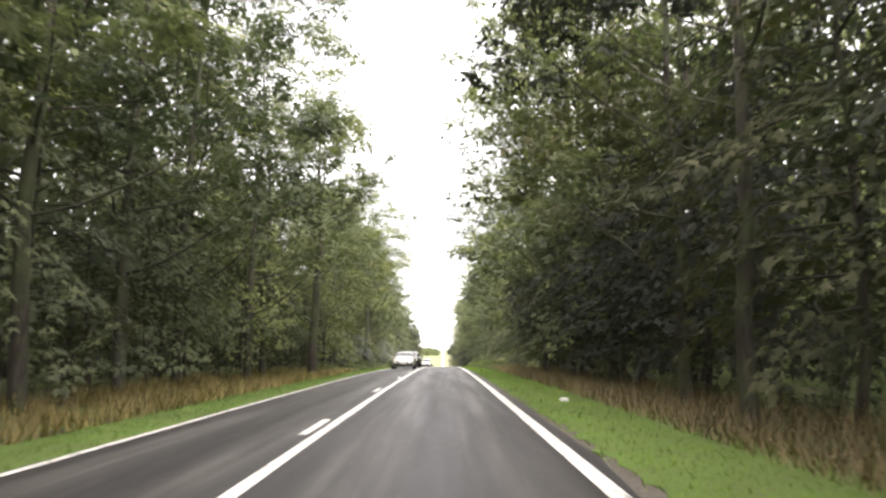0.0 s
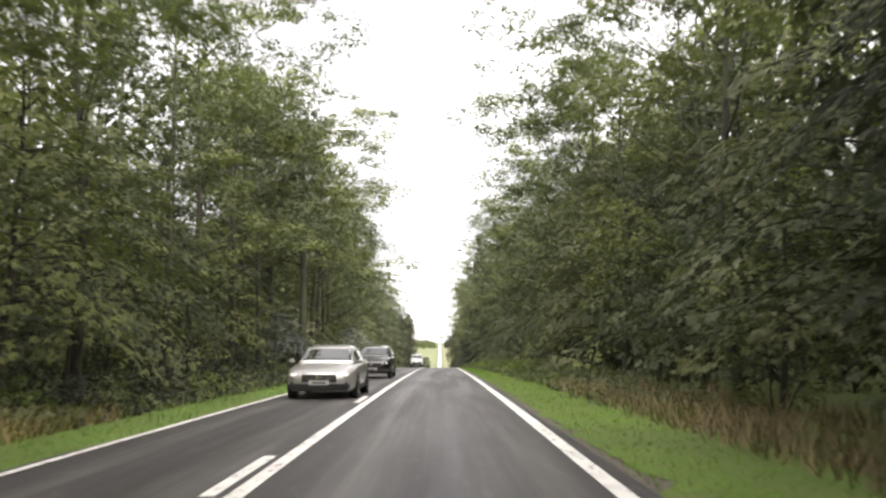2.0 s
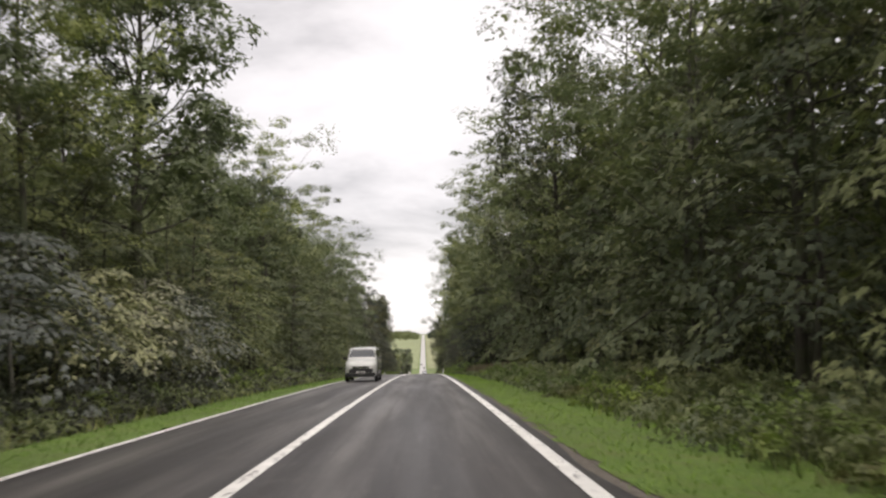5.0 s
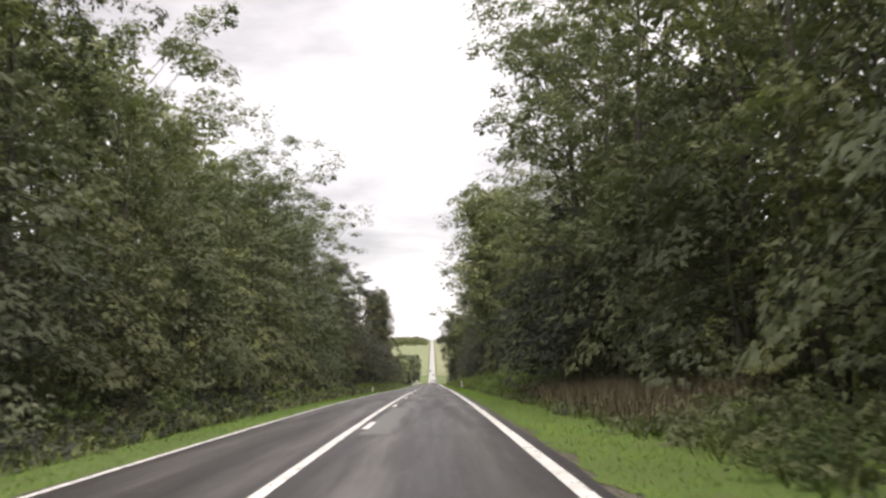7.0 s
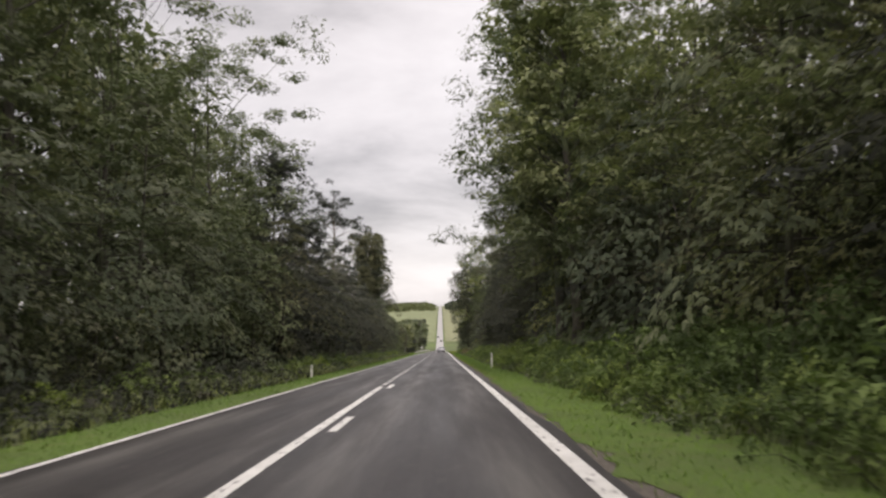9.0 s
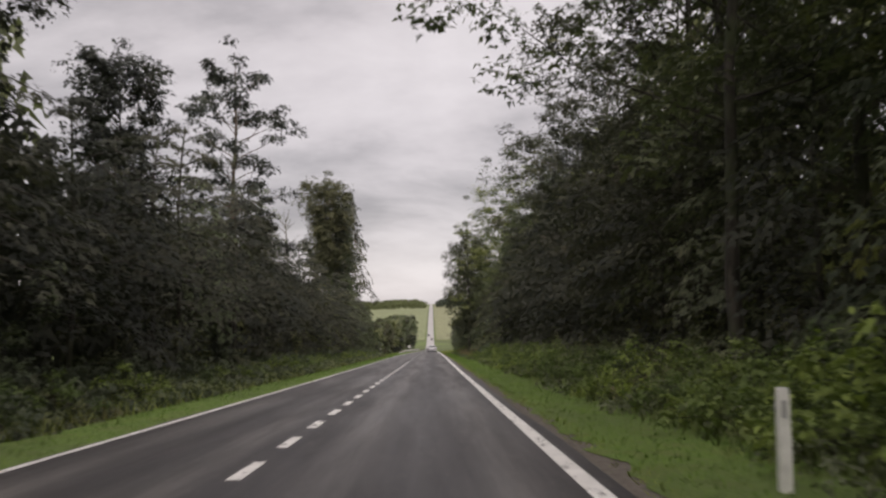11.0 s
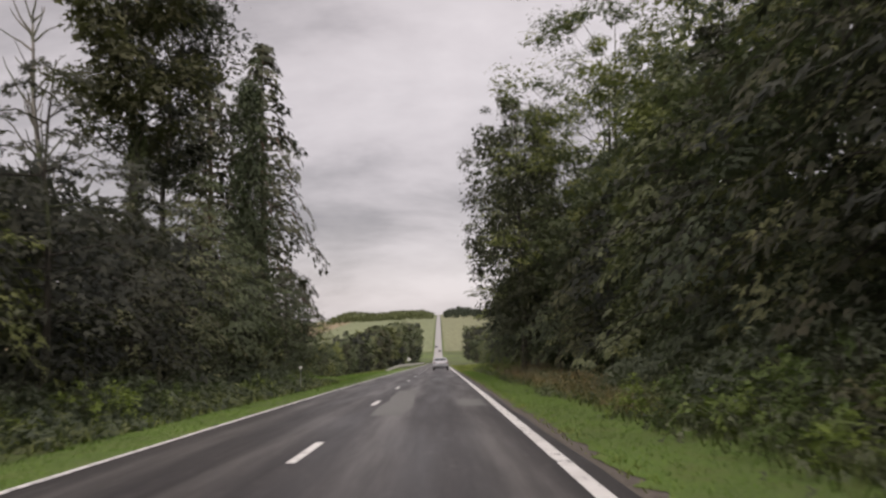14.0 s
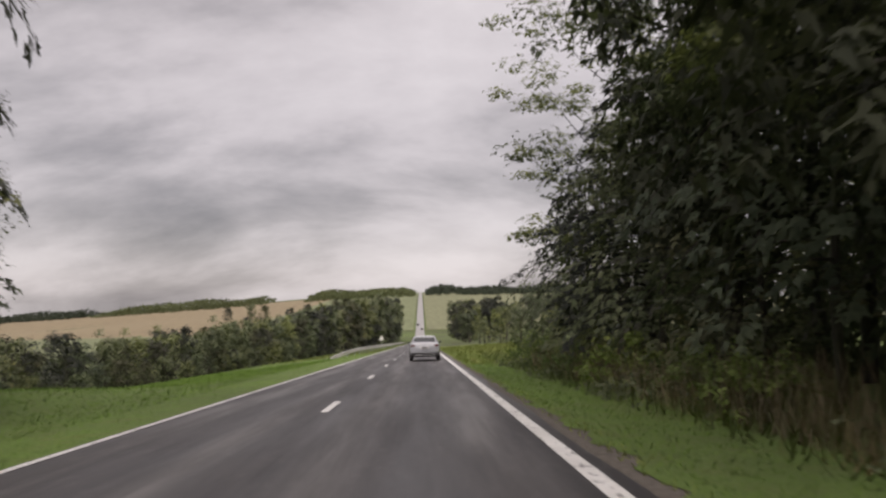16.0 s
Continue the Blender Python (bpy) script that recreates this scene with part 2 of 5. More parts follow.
def road_z(y):
    return np.interp(y, _ys, _z)


def smooth(a, b, v):
    t = np.clip((v - a) / (b - a), 0, 1)
    return t * t * (3 - 2 * t)


def ground_z(x, y):
    """Height of the ground beside and far from the road."""
    x, y = np.asarray(x, float), np.asarray(y, float)
    z = road_z(y)
    d = np.where(x < 0, -x - 2.75, x - 3.6)            # distance from the asphalt
    d = np.maximum(d, 0)
    ditch = -0.10 * smooth(0.3, 2.0, d) + 0.35 * smooth(2.5, 7.0, d) + 0.02 * np.maximum(d - 7, 0) * (d < 60)
    fall = -0.10 * np.clip(d - 1.5, 0, 11) - 0.23 * np.clip(d - 12, 0, 22) - 0.03 * np.clip(d - 34, 0, 60)
    open_l = smooth(382, 400, y) * (1 - smooth(700, 900, y)) * (x < 0)
    open_r = smooth(400, 430, y) * (1 - smooth(700, 900, y)) * (x > 0)
    rise_r = 0.05 * np.maximum(d - 1.0, 0) * (d < 60) + 3.0 * (d >= 60)
    side = np.where(x < 0, ditch * (1 - open_l) + fall * open_l, ditch * (1 - open_r) + rise_r * open_r)
    side = np.where((y > 900), np.minimum(side, 0) * 0, side)
    far = smooth(900, 1500, y)
    lateral = -46.0 * np.clip(np.abs(x) / 900, 0, 3) ** 1.4 * np.where(x < 0, 1.0, 0.6) * far
    lateral += 4.0 * np.sin(x / 190.0 + 0.6) * far * smooth(60, 400, np.abs(x))
    return z + side + lateral - 0.03


def mesh_object(name, verts, faces, mats, parent=None, smooth_faces=False, idx=None):
    m = bpy.data.meshes.new(name)
    m.from_pydata([tuple(v) for v in verts], [], [tuple(f) for f in faces])
    for a in (mats if isinstance(mats, (list, tuple)) else [mats]):
        m.materials.append(a)
    if idx is not None:
        m.polygons.foreach_set("material_index", np.asarray(idx, dtype=np.int32))
    if smooth_faces:
        m.polygons.foreach_set("use_smooth", np.ones(len(m.polygons), dtype=bool))
    m.update()
    ob = new(name, m)
    if parent is not None:
        ob.parent = parent
    return ob


def draped(name, xs, ys, lift, mat, zfun=None, jagged=0.0):
    """A sheet over the terrain on the grid xs by ys."""
    xs, ys = np.asarray(xs, float), np.asarray(ys, float)
    X, Y = np.meshgrid(xs, ys)
    if jagged:
        X = X.copy()
        X[:, 0] += rng.normal(0, jagged, len(ys)); X[:, -1] += rng.normal(0, jagged, len(ys))
    Z = (zfun(Y) if zfun else ground_z(X, Y)) + lift
    v = np.stack([X.ravel(), Y.ravel(), Z.ravel()], 1)
    w = len(xs)
    f = [(j * w + i, j * w + i + 1, (j + 1) * w + i + 1, (j + 1) * w + i) for j in range(len(ys) - 1) for i in range(w - 1)]
    return mesh_object(name, v, f, mat, smooth_faces=True)


gx = [-2600, -1900, -1400, -1000, -700, -500, -360, -250, -180, -130, -100, -80, -60, -45, -34, -26, -20, -15, -12, -10, -8.5, -7.5, -6.5, -5.8,
      -5.1, -4.4, -3.8, -3.2, -2.75, -1.5, 0, 2, 3.6, 4.0, 4.6, 5.2, 5.9, 6.6, 7.5, 8.5, 10, 12, 15, 20, 26, 34, 45, 60, 80, 110, 160, 250, 400, 700, 1200, 2000, 2600]
gy = list(np.arange(-60, 460, 4.0)) + list(np.arange(460, 1000, 15.0)) + list(np.arange(1000, 2100, 40.0)) + list(np.arange(2100, 4901, 200.0))
ground = draped("ground", gx, gy, -0.07, GROUND)
tagged(ground, "soil and grass ground falling to a valley", "ground", kind="structure")

ry = list(np.arange(-60, 460, 2.5)) + list(np.arange(460, 1000, 10.0)) + list(np.arange(1000, 2101, 20.0))
road = draped("road", [-2.665, -2.0, -1.0, 0.0, 1.0, 2.0, 3.0, 3.55], ry, 0.012, ASPHALT, road_z, 0.035)
far_ys = list(np.arange(840, 1000, 10.0)) + list(np.arange(1000, 2101, 20.0))
# paler than ASPHALT: the sky's grazing sheen put into the colour
far_road = draped("far_road", [-2.75, 0.0, 3.5], far_ys, 0.03, plain("sky_sheen_asphalt", (0.33, 0.32, 0.31), 0.5, 0, 0.25, 0.4), road_z)
tagged(far_road, "grey road climbing the far hill, sky sheen put into its pale colour", "road", kind="structure")
tagged(road, "worn grey asphalt two-lane country road", "road", kind="structure")
for nm, xs in (("shoulder", [3.25, 3.7, 4.0, 4.3]),):
    sh = draped(nm, xs, np.arange(-60, 460, 1.0), 0.004, GRIT, None, 0.09)
    tagged(sh, "brown gravel strip along the asphalt edge", "road shoulder", kind="structure")


def turf_material():
    k = Mat("verge_turf", rough=0.95)
    tuft, patch, wide = k.noise(26.0, 5.0, k.coords((1, 0.5, 1)), 0.7), k.noise(1.6, 5.0), k.noise(0.2, 4.0)
    c = k.ramp(tuft, [(0.32, (0.05, 0.088, 0.016)), (0.5, (0.122, 0.212, 0.031)), (0.68, (0.205, 0.30, 0.058))])
    c = k.mix(k.ramp(patch, [(0.47, (0, 0, 0)), (0.66, (0.7,) * 3)]), c, (0.155, 0.18, 0.05))
    k.color(k.mix(k.ramp(wide, [(0.38, (0, 0, 0)), (0.62, (0.65,) * 3)]), c, (0.105, 0.15, 0.04)))
    k.bump(tuft, 0.8, 0.05)
    return k.m


VERGE = turf_material()
for xs, y0, y1 in ((np.linspace(3.72, 6.3, 7), -60, 236), (np.linspace(3.84, 6.3, 7), 236, 470), (np.linspace(-4.35, -2.64, 6), -60, 470)):
    vg = draped("verge", xs, np.arange(y0, y1 + 0.1, 0.4), 0.016, VERGE, None, 0.09)
    tagged(vg, "bright green mown grass verge", "grass verge", kind="structure")

md = draped("meadow", list(np.linspace(-34, -6, 22)) + [-5.5, -5.0, -4.6, -4.25, -4.0, -3.7, -3.4, -3.1, -2.9, -2.69], np.arange(358, 560, 1.0), 0.04, VERGE)
for v in md.data.vertices:                               # the turf thins out under the wood
    v.co.z -= 0.16 * (1 - float(smooth(360, 376, v.co.y)))
tagged(md, "bright green meadow falling to the hedgerow", "meadow", kind="structure")


def marking(name, x, width, y0, y1, parent=None, lift=0.018, step=2.5):
    n = max(1, int(round((y1 - y0) / step)))
    ob = draped(name, [x - width / 2, x + width / 2], np.linspace(y0, y1, n + 1), lift, PAINT, road_z, 0.004)
    if parent is not None:
        ob.parent = parent
    return ob


LEFT_X, RIGHT_X = -2.55, 3.278
marking("edge_line", RIGHT_X, 0.19, -60, 2100, road, 0.020, 5.0)
marking("edge_line", LEFT_X, 0.11, -60, 2100, road, 0.020, 5.0)
marking("centre_line", 0.0, 0.165, -60, 231, road)
for i in range(-3, 6):                                   # broken line beside the full one, far lane side
    marking("dash", -0.235, 0.14, 2.55 + 12.5 * i, 5.2 + 12.5 * i, road)
for i in range(14, 19):                                  # broken line beside the full one, near lane side
    marking("dash", 0.28, 0.15, 190.8 + 13.0 * (i - 15), 193.4 + 13.0 * (i - 15), road)
for i in range(34):                                      # short dashes close together
    marking("dash", 0.0, 0.15, 232.24 + 2.55 * i, 233.52 + 2.55 * i, road)
for i in range(40):                                      # ordinary broken line
    marking("dash", 0.0, 0.14, 328.2 + 12.5 * i, 330.75 + 12.5 * i, road)
for x0, x1, y0, y1 in ((0.28, 1.05, 336.5, 351.0), (2.35, 3.0, 339.5, 343.0), (0.3, 0.95, 176.0, 190.0)):
    p = draped("asphalt_patch", np.linspace(x0, x1, 4), np.linspace(y0, y1, 12), 0.016, PATCH, road_z, 0.05)
    p.parent = road

# ---------------------------------------------------------------- plants: building blocks
def unit(v):
    return v / np.maximum(np.linalg.norm(v, axis=-1, keepdims=True), 1e-6)


def fast_mesh(name, groups, mat, soft=None):
    """A mesh of separate polygons, from arrays (n, k, 3) of n polygons with k corners each.
    soft: per group (n, 3) normals of the leaf masses, so that a clump is shaded as a rounded whole."""
    groups = [np.asarray(g, dtype=np.float32) for g in (groups if isinstance(groups, list) else [groups])]
    if soft is not None:                                 # every leaf faces out of its clump
        flipped = []
        for g, d in zip(groups, soft):
            back = np.sum(np.cross(g[:, 1] - g[:, 0], g[:, 2] - g[:, 0]) * d, 1) < 0
            g = g.copy()
            g[back] = g[back][:, ::-1]
            flipped.append(g)
        groups = flipped
    co = np.concatenate([g.reshape(-1, 3) for g in groups])
    total = np.concatenate([np.full(len(g), g.shape[1], dtype=np.int32) for g in groups])
    start = np.concatenate([[0], np.cumsum(total)[:-1]]).astype(np.int32)
    m = bpy.data.meshes.new(name)
    m.vertices.add(len(co))
    m.vertices.foreach_set("co", co.reshape(-1))
    m.loops.add(len(co))
    m.loops.foreach_set("vertex_index", np.arange(len(co), dtype=np.int32))
    m.polygons.add(len(total))
    m.polygons.foreach_set("loop_start", start)
    m.polygons.foreach_set("loop_total", total)
    m.materials.append(mat)
    m.update(calc_edges=True)
    m.validate()
    if soft is not None:
        m.polygons.foreach_set("use_smooth", np.ones(len(total), dtype=bool))
        nr = np.concatenate([np.repeat(d, g.shape[1], axis=0) for g, d in zip(groups, soft)])
        m.normals_split_custom_set_from_vertices(unit(nr).tolist())
    return m


def clump_points(centres, radii, per, flat, r, deep=0.35):
    c = np.repeat(np.asarray(centres, float), per, axis=0)
    rad = np.repeat(np.asarray(radii, float), per)[:, None]
    d = unit(r.normal(size=c.shape))
    p = c + d * rad * (r.uniform(deep, 1.0, (len(c), 1)) ** 0.5) * np.array([1, 1, flat])
    return p, d


def leaf_cloud(centres, radii, per, size, flat=0.6, droop=0.25, seed=0, aspect=0.55):
    """Single folded leaves round clump centres: (n, 4, 3)."""
    r = np.random.default_rng(seed)
    p, d = clump_points(centres, radii, per, flat, r, 0.5)
    a = unit(d + r.normal(0, 0.5, p.shape) - np.array([0, 0, droop]))
    nrm = unit(np.array([0, 0, 0.8]) + 0.5 * d + r.normal(0, 0.4, p.shape))
    b = unit(np.cross(a, nrm))
    nrm = np.cross(b, a)
    L = size * r.uniform(0.6, 1.25, (len(p), 1))
    W = L * aspect * r.uniform(0.75, 1.2, (len(p), 1))
    q0, q2 = p - a * L * 0.5, p + a * L * 0.5 - np.array([0, 0, 1]) * L * 0.12
    m = p - a * L * 0.05
    fold = nrm * W * 0.22
    return np.stack([q0, m + b * W * 0.5 + fold, q2, m - b * W * 0.5 + fold], 1), unit(0.8 * d + 0.35 * nrm + np.array([0, 0, 0.42]))


def sprays(centres, radii, per, size, flat=0.6, droop=0.25, seed=0, leaves=4, layered=1.0):
    """Leafy twigs: pointed leaves in a fan, in layers over each clump: (n, 3, 3) and the clump's normals."""
    r = np.random.default_rng(seed)
    p, d = clump_points(centres, radii, per, flat, r, 0.3)
    n = len(p)
    nrm = unit((0.5 + 0.6 * (1 - layered)) * d * np.array([1, 1, 0.5]) + np.array([0, 0, 0.8 * layered]) + r.normal(0, 0.26, p.shape))
    a = unit(np.cross(np.cross(nrm, d + r.normal(0, 0.6, p.shape)), nrm))      # the twig points out of the clump
    b = np.cross(nrm, a)
    R = size * r.uniform(0.75, 1.25, (n, 1))
    out = []
    for k in range(leaves):
        an = math.pi * (2 * k / (leaves - 1) - 1) * 0.46 + r.uniform(-0.3, 0.3, (n, 1))
        w = np.cos(an) * a + np.sin(an) * b
        side = np.cross(nrm, w)
        s0 = p + a * R * r.uniform(-0.9, 0.6, (n, 1)) + nrm * R * r.normal(0, 0.12, (n, 1))
        L, W = R * r.uniform(0.7, 1.1, (n, 1)), R * r.uniform(0.22, 0.34, (n, 1))
        tip = s0 + w * L - np.array([0, 0, 1.0]) * L * (0.1 + droop * 0.5) * r.uniform(0.2, 1.5, (n, 1))
        out.append(np.stack([s0 + side * W + w * L * 0.2, tip, s0 - side * W], 1))
    nn = unit(0.8 * d + 0.3 * nrm + np.array([0, 0, 0.42]))
    return np.stack(out, 1).reshape(-1, 3, 3), np.repeat(nn, leaves, axis=0)


def foliage(name, centres, radii, spray_n, spray_r, leaf_n, leaf, flat, droop, seed, mat, aspect=0.55, outward=None, heart=9, heart_r=0.46):
    """A dense heart of broad leaf fans, fine fans round it and single leaves at the rim; outward: which way each clump faces out of the whole crown."""
    radii = np.asarray(radii)
    fans, fan_n = sprays(centres, radii, spray_n, spray_r, flat, droop, seed)
    single, single_n = leaf_cloud(centres, radii * 1.12, leaf_n, leaf, flat, droop, seed + 1, aspect)
    groups, normals, counts = [fans, single], [fan_n, single_n], [len(fans) // len(radii), leaf_n]
    if heart:
        h, hn = sprays(centres, radii * 0.7, heart, heart_r, flat, droop, seed + 2, 3)
        groups.append(h); normals.append(hn); counts.append(3 * heart)
    if outward is not None:
        normals = [0.65 * n + 0.6 * np.repeat(outward, k, axis=0) for n, k in zip(normals, counts)]
    return new(name, fast_mesh(name, groups, mat, normals))


def tube(path, radii, sides=6):
    """Verts and faces of a tapered limb along a path."""
    path = np.asarray(path, float)
    vs, fs = [], []
    for i, p in enumerate(path):
        t = unit(path[min(i + 1, len(path) - 1)] - path[max(i - 1, 0)])
        s = np.cross(t, [0, 0, 1.0]) if abs(t[2]) < 0.95 else np.cross(t, [1.0, 0, 0])
        s = unit(s); u = np.cross(s, t)
        for k in range(sides):
            an = 2 * math.pi * k / sides
            vs.append(p + radii[i] * (math.cos(an) * s + math.sin(an) * u))
    for i in range(len(path) - 1):
        for k in range(sides):
            fs.append((i * sides + k, i * sides + (k + 1) % sides, (i + 1) * sides + (k + 1) % sides, (i + 1) * sides + k))
    fs.append(tuple(range((len(path) - 1) * sides, len(path) * sides)))
    return vs, fs


def join_tubes(tubes):
    vs, fs = [], []
    for v, f in tubes:
        o = len(vs)
        vs += v
        fs += [tuple(i + o for i in q) for q in f]
    return vs, fs


def bent(p0, direction, length, r, n=5, up=0.15, wob=0.12):
    """A limb that bends upwards on its way out."""
    pts, d = [np.array(p0, float)], unit(np.array(direction, float))
    for _ in range(n):
        d = unit(d + np.array([0, 0, up]) + r.normal(0, wob, 3))
        pts.append(pts[-1] + d * length / n)
    return np.array(pts)


def tree(name, label, seed, h=20.0, spread=4.6, base=0.16, trunk_r=0.24, limbs=26, per=52, leaf=0.33, flat=0.62, profile="round",
         bark=None, leaves=None, limb_up=0.16, clump=1.15, droop=0.2, lean=(0.0, 0.0), twigs=3, category="tree", sp=7, spr=0.34, face=0.0, heart=9, heart_r=0.36):
    """A tree: tapered trunk, limbs and a crown of leaf clumps."""
    r = np.random.default_rng(seed)
    root = new(name)
    nseg = 9
    zs = np.linspace(-0.3, h * 0.92, nseg)
    off = np.cumsum(r.normal(0, 0.10, (nseg, 2)), 0) + np.outer(np.linspace(0, 1, nseg) ** 1.5, lean)
    off[0] = 0
    path = np.column_stack([off, zs])
    tr = tube(path, trunk_r * (1.25 - np.linspace(0, 1, nseg) * 1.15), 8)
    mesh_object("trunk", *tr, bark or BARK, root, True)
    tubes, centres, radii, facing = [], [], [], []
    for i in range(limbs):
        u = (i + r.uniform(0, 1)) / limbs
        zf = base + (0.97 - base) * u
        v = (zf - base) / (1 - base)
        if profile == "round":
            ext = math.sin(math.pi * (0.13 + 0.73 * v)) ** 0.45
        elif profile == "cone":
            ext = (1 - v) ** 0.7 * 0.9 + 0.08
        elif profile == "high":
            ext = math.sin(math.pi * (0.18 + 0.72 * v)) ** 0.7
        else:                                            # column
            ext = 0.55 + 0.45 * math.sin(math.pi * min(1, 0.15 + 0.8 * v))
        an = i * 2.39996 + r.uniform(-0.4, 0.4)
        ext *= spread * r.uniform(0.72, 1.08) * (1 + 0.42 * max(0.0, math.cos(an)) * (face > 0))
        p0 = np.array([np.interp(zf * h * 0.85, zs, path[:, 0]), np.interp(zf * h * 0.85, zs, path[:, 1]), zf * h * 0.85])
        d = np.array([math.cos(an), math.sin(an), 0.12 + 0.75 * v])
        pts = bent(p0, d, ext * 1.05, r, 5, limb_up)
        thin = slice(None) if heart else slice(None, None, 5)
        tubes.append(tube(pts[thin], (trunk_r * 0.36 * (1.0 - 0.6 * zf) * np.linspace(1, 0.18, 6))[thin], 4 if heart else 3))
        first = len(centres)
        for k in range(twigs):
            f = r.uniform(0.55, 1.0) if k else 1.0
            j = min(int(f * 5), 4)
            c = pts[j] + (pts[j + 1] - pts[j]) * (f * 5 - j)
            side = r.normal(0, 0.5 if twigs < 5 else 0.62, 3) * np.array([1, 1, 0.45]) * (ext / 4)
            if math.cos(an) < -0.25 and r.uniform() < face:  # thinner on the side turned to the wood
                continue
            centres.append(c + side)
            radii.append(clump * r.uniform(0.7, 1.2) * (0.75 if v > 0.85 else 1.0))
        middle = pts[3] - np.array([0, 0, 0.5])           # the middle of this limb's leaf mass
        facing += [unit(np.asarray(c) - middle) for c in centres[first:]]
    top = path[-1]
    for k in range(4):
        centres.append(top + r.normal(0, 0.6, 3)); radii.append(clump * 0.75); facing.append(np.array([0, 0, 1.0]))
    mesh_object("limb", *join_tubes(tubes), bark or BARK, root, True)
    cc = np.array(centres)
    outward = unit((cc - np.array([path[4, 0], path[4, 1], h * (base + 0.45 * (1 - base))])) * np.array([1, 1, 4.0 / h * 1.6])) * 0.6 + 0.9 * np.array(facing) + np.array([0, 0, 0.2])
    crown = foliage("crown", centres, radii, sp, spr, per, leaf, flat, droop, seed + 5, leaves or LEAF_OAK, outward=outward, heart=heart, heart_r=heart_r)
    crown.parent = root
    tagged(root, label, category)
    return root


def shrub(name, label, seed, h=7.0, spread=2.8, stems=7, per=34, leaf=0.27, flat=0.5, leaves=None, bark=None, category="shrub", low=0.08, droop=0.2, sp=6, spr=0.27, face=0.0, heart=7, heart_r=0.24):
    """Many stems from one stool, leafy down to the ground."""
    r = np.random.default_rng(seed)
    root = new(name)
    tubes, centres, radii = [], [], []
    for i in range(stems):
        an = 2 * math.pi * (i + r.uniform(-0.3, 0.3)) / stems
        d = np.array([math.cos(an), math.sin(an), 0]) * spread / h * r.uniform(0.5, 1.05) + np.array([0, 0, 1])
        pts = bent((0.15 * math.cos(an), 0.15 * math.sin(an), -0.15), d, h * r.uniform(0.75, 1.0), r, 6, 0.02, 0.10)
        tubes.append(tube(pts, np.linspace(0.045, 0.009, 7) * h / 7, 5))
        for k in range(9):
            f = low + (1 - low) * (k + r.uniform(0, 1)) / 9
            j = min(int(f * 6), 5)
            c = pts[j] + (pts[j + 1] - pts[j]) * (f * 6 - j)
            outw = np.array([math.cos(an), math.sin(an), 0]) * spread * 0.33 * math.sin(math.pi * (0.12 + 0.8 * f)) * r.uniform(0.2, 1.4)
            if math.cos(an) < -0.25 and r.uniform() < face:
                continue
            centres.append(c + outw + r.normal(0, 0.22, 3) * h / 7)
            radii.append(h / 7 * r.uniform(0.65, 1.1))
    mesh_object("stool", *join_tubes(tubes), bark or BARK, root, True)
    outward = unit((np.array(centres) - np.array([0, 0, 0.45 * h])) * np.array([1, 1, 0.7])) + np.array([0, 0, 0.35])
    crown = foliage("crown", centres, radii, sp, spr, per, leaf, flat, droop, seed + 3, leaves or LEAF_HAZEL, outward=outward, heart=heart, heart_r=heart_r)
    crown.parent = root
    tagged(root, label, category)
    return root


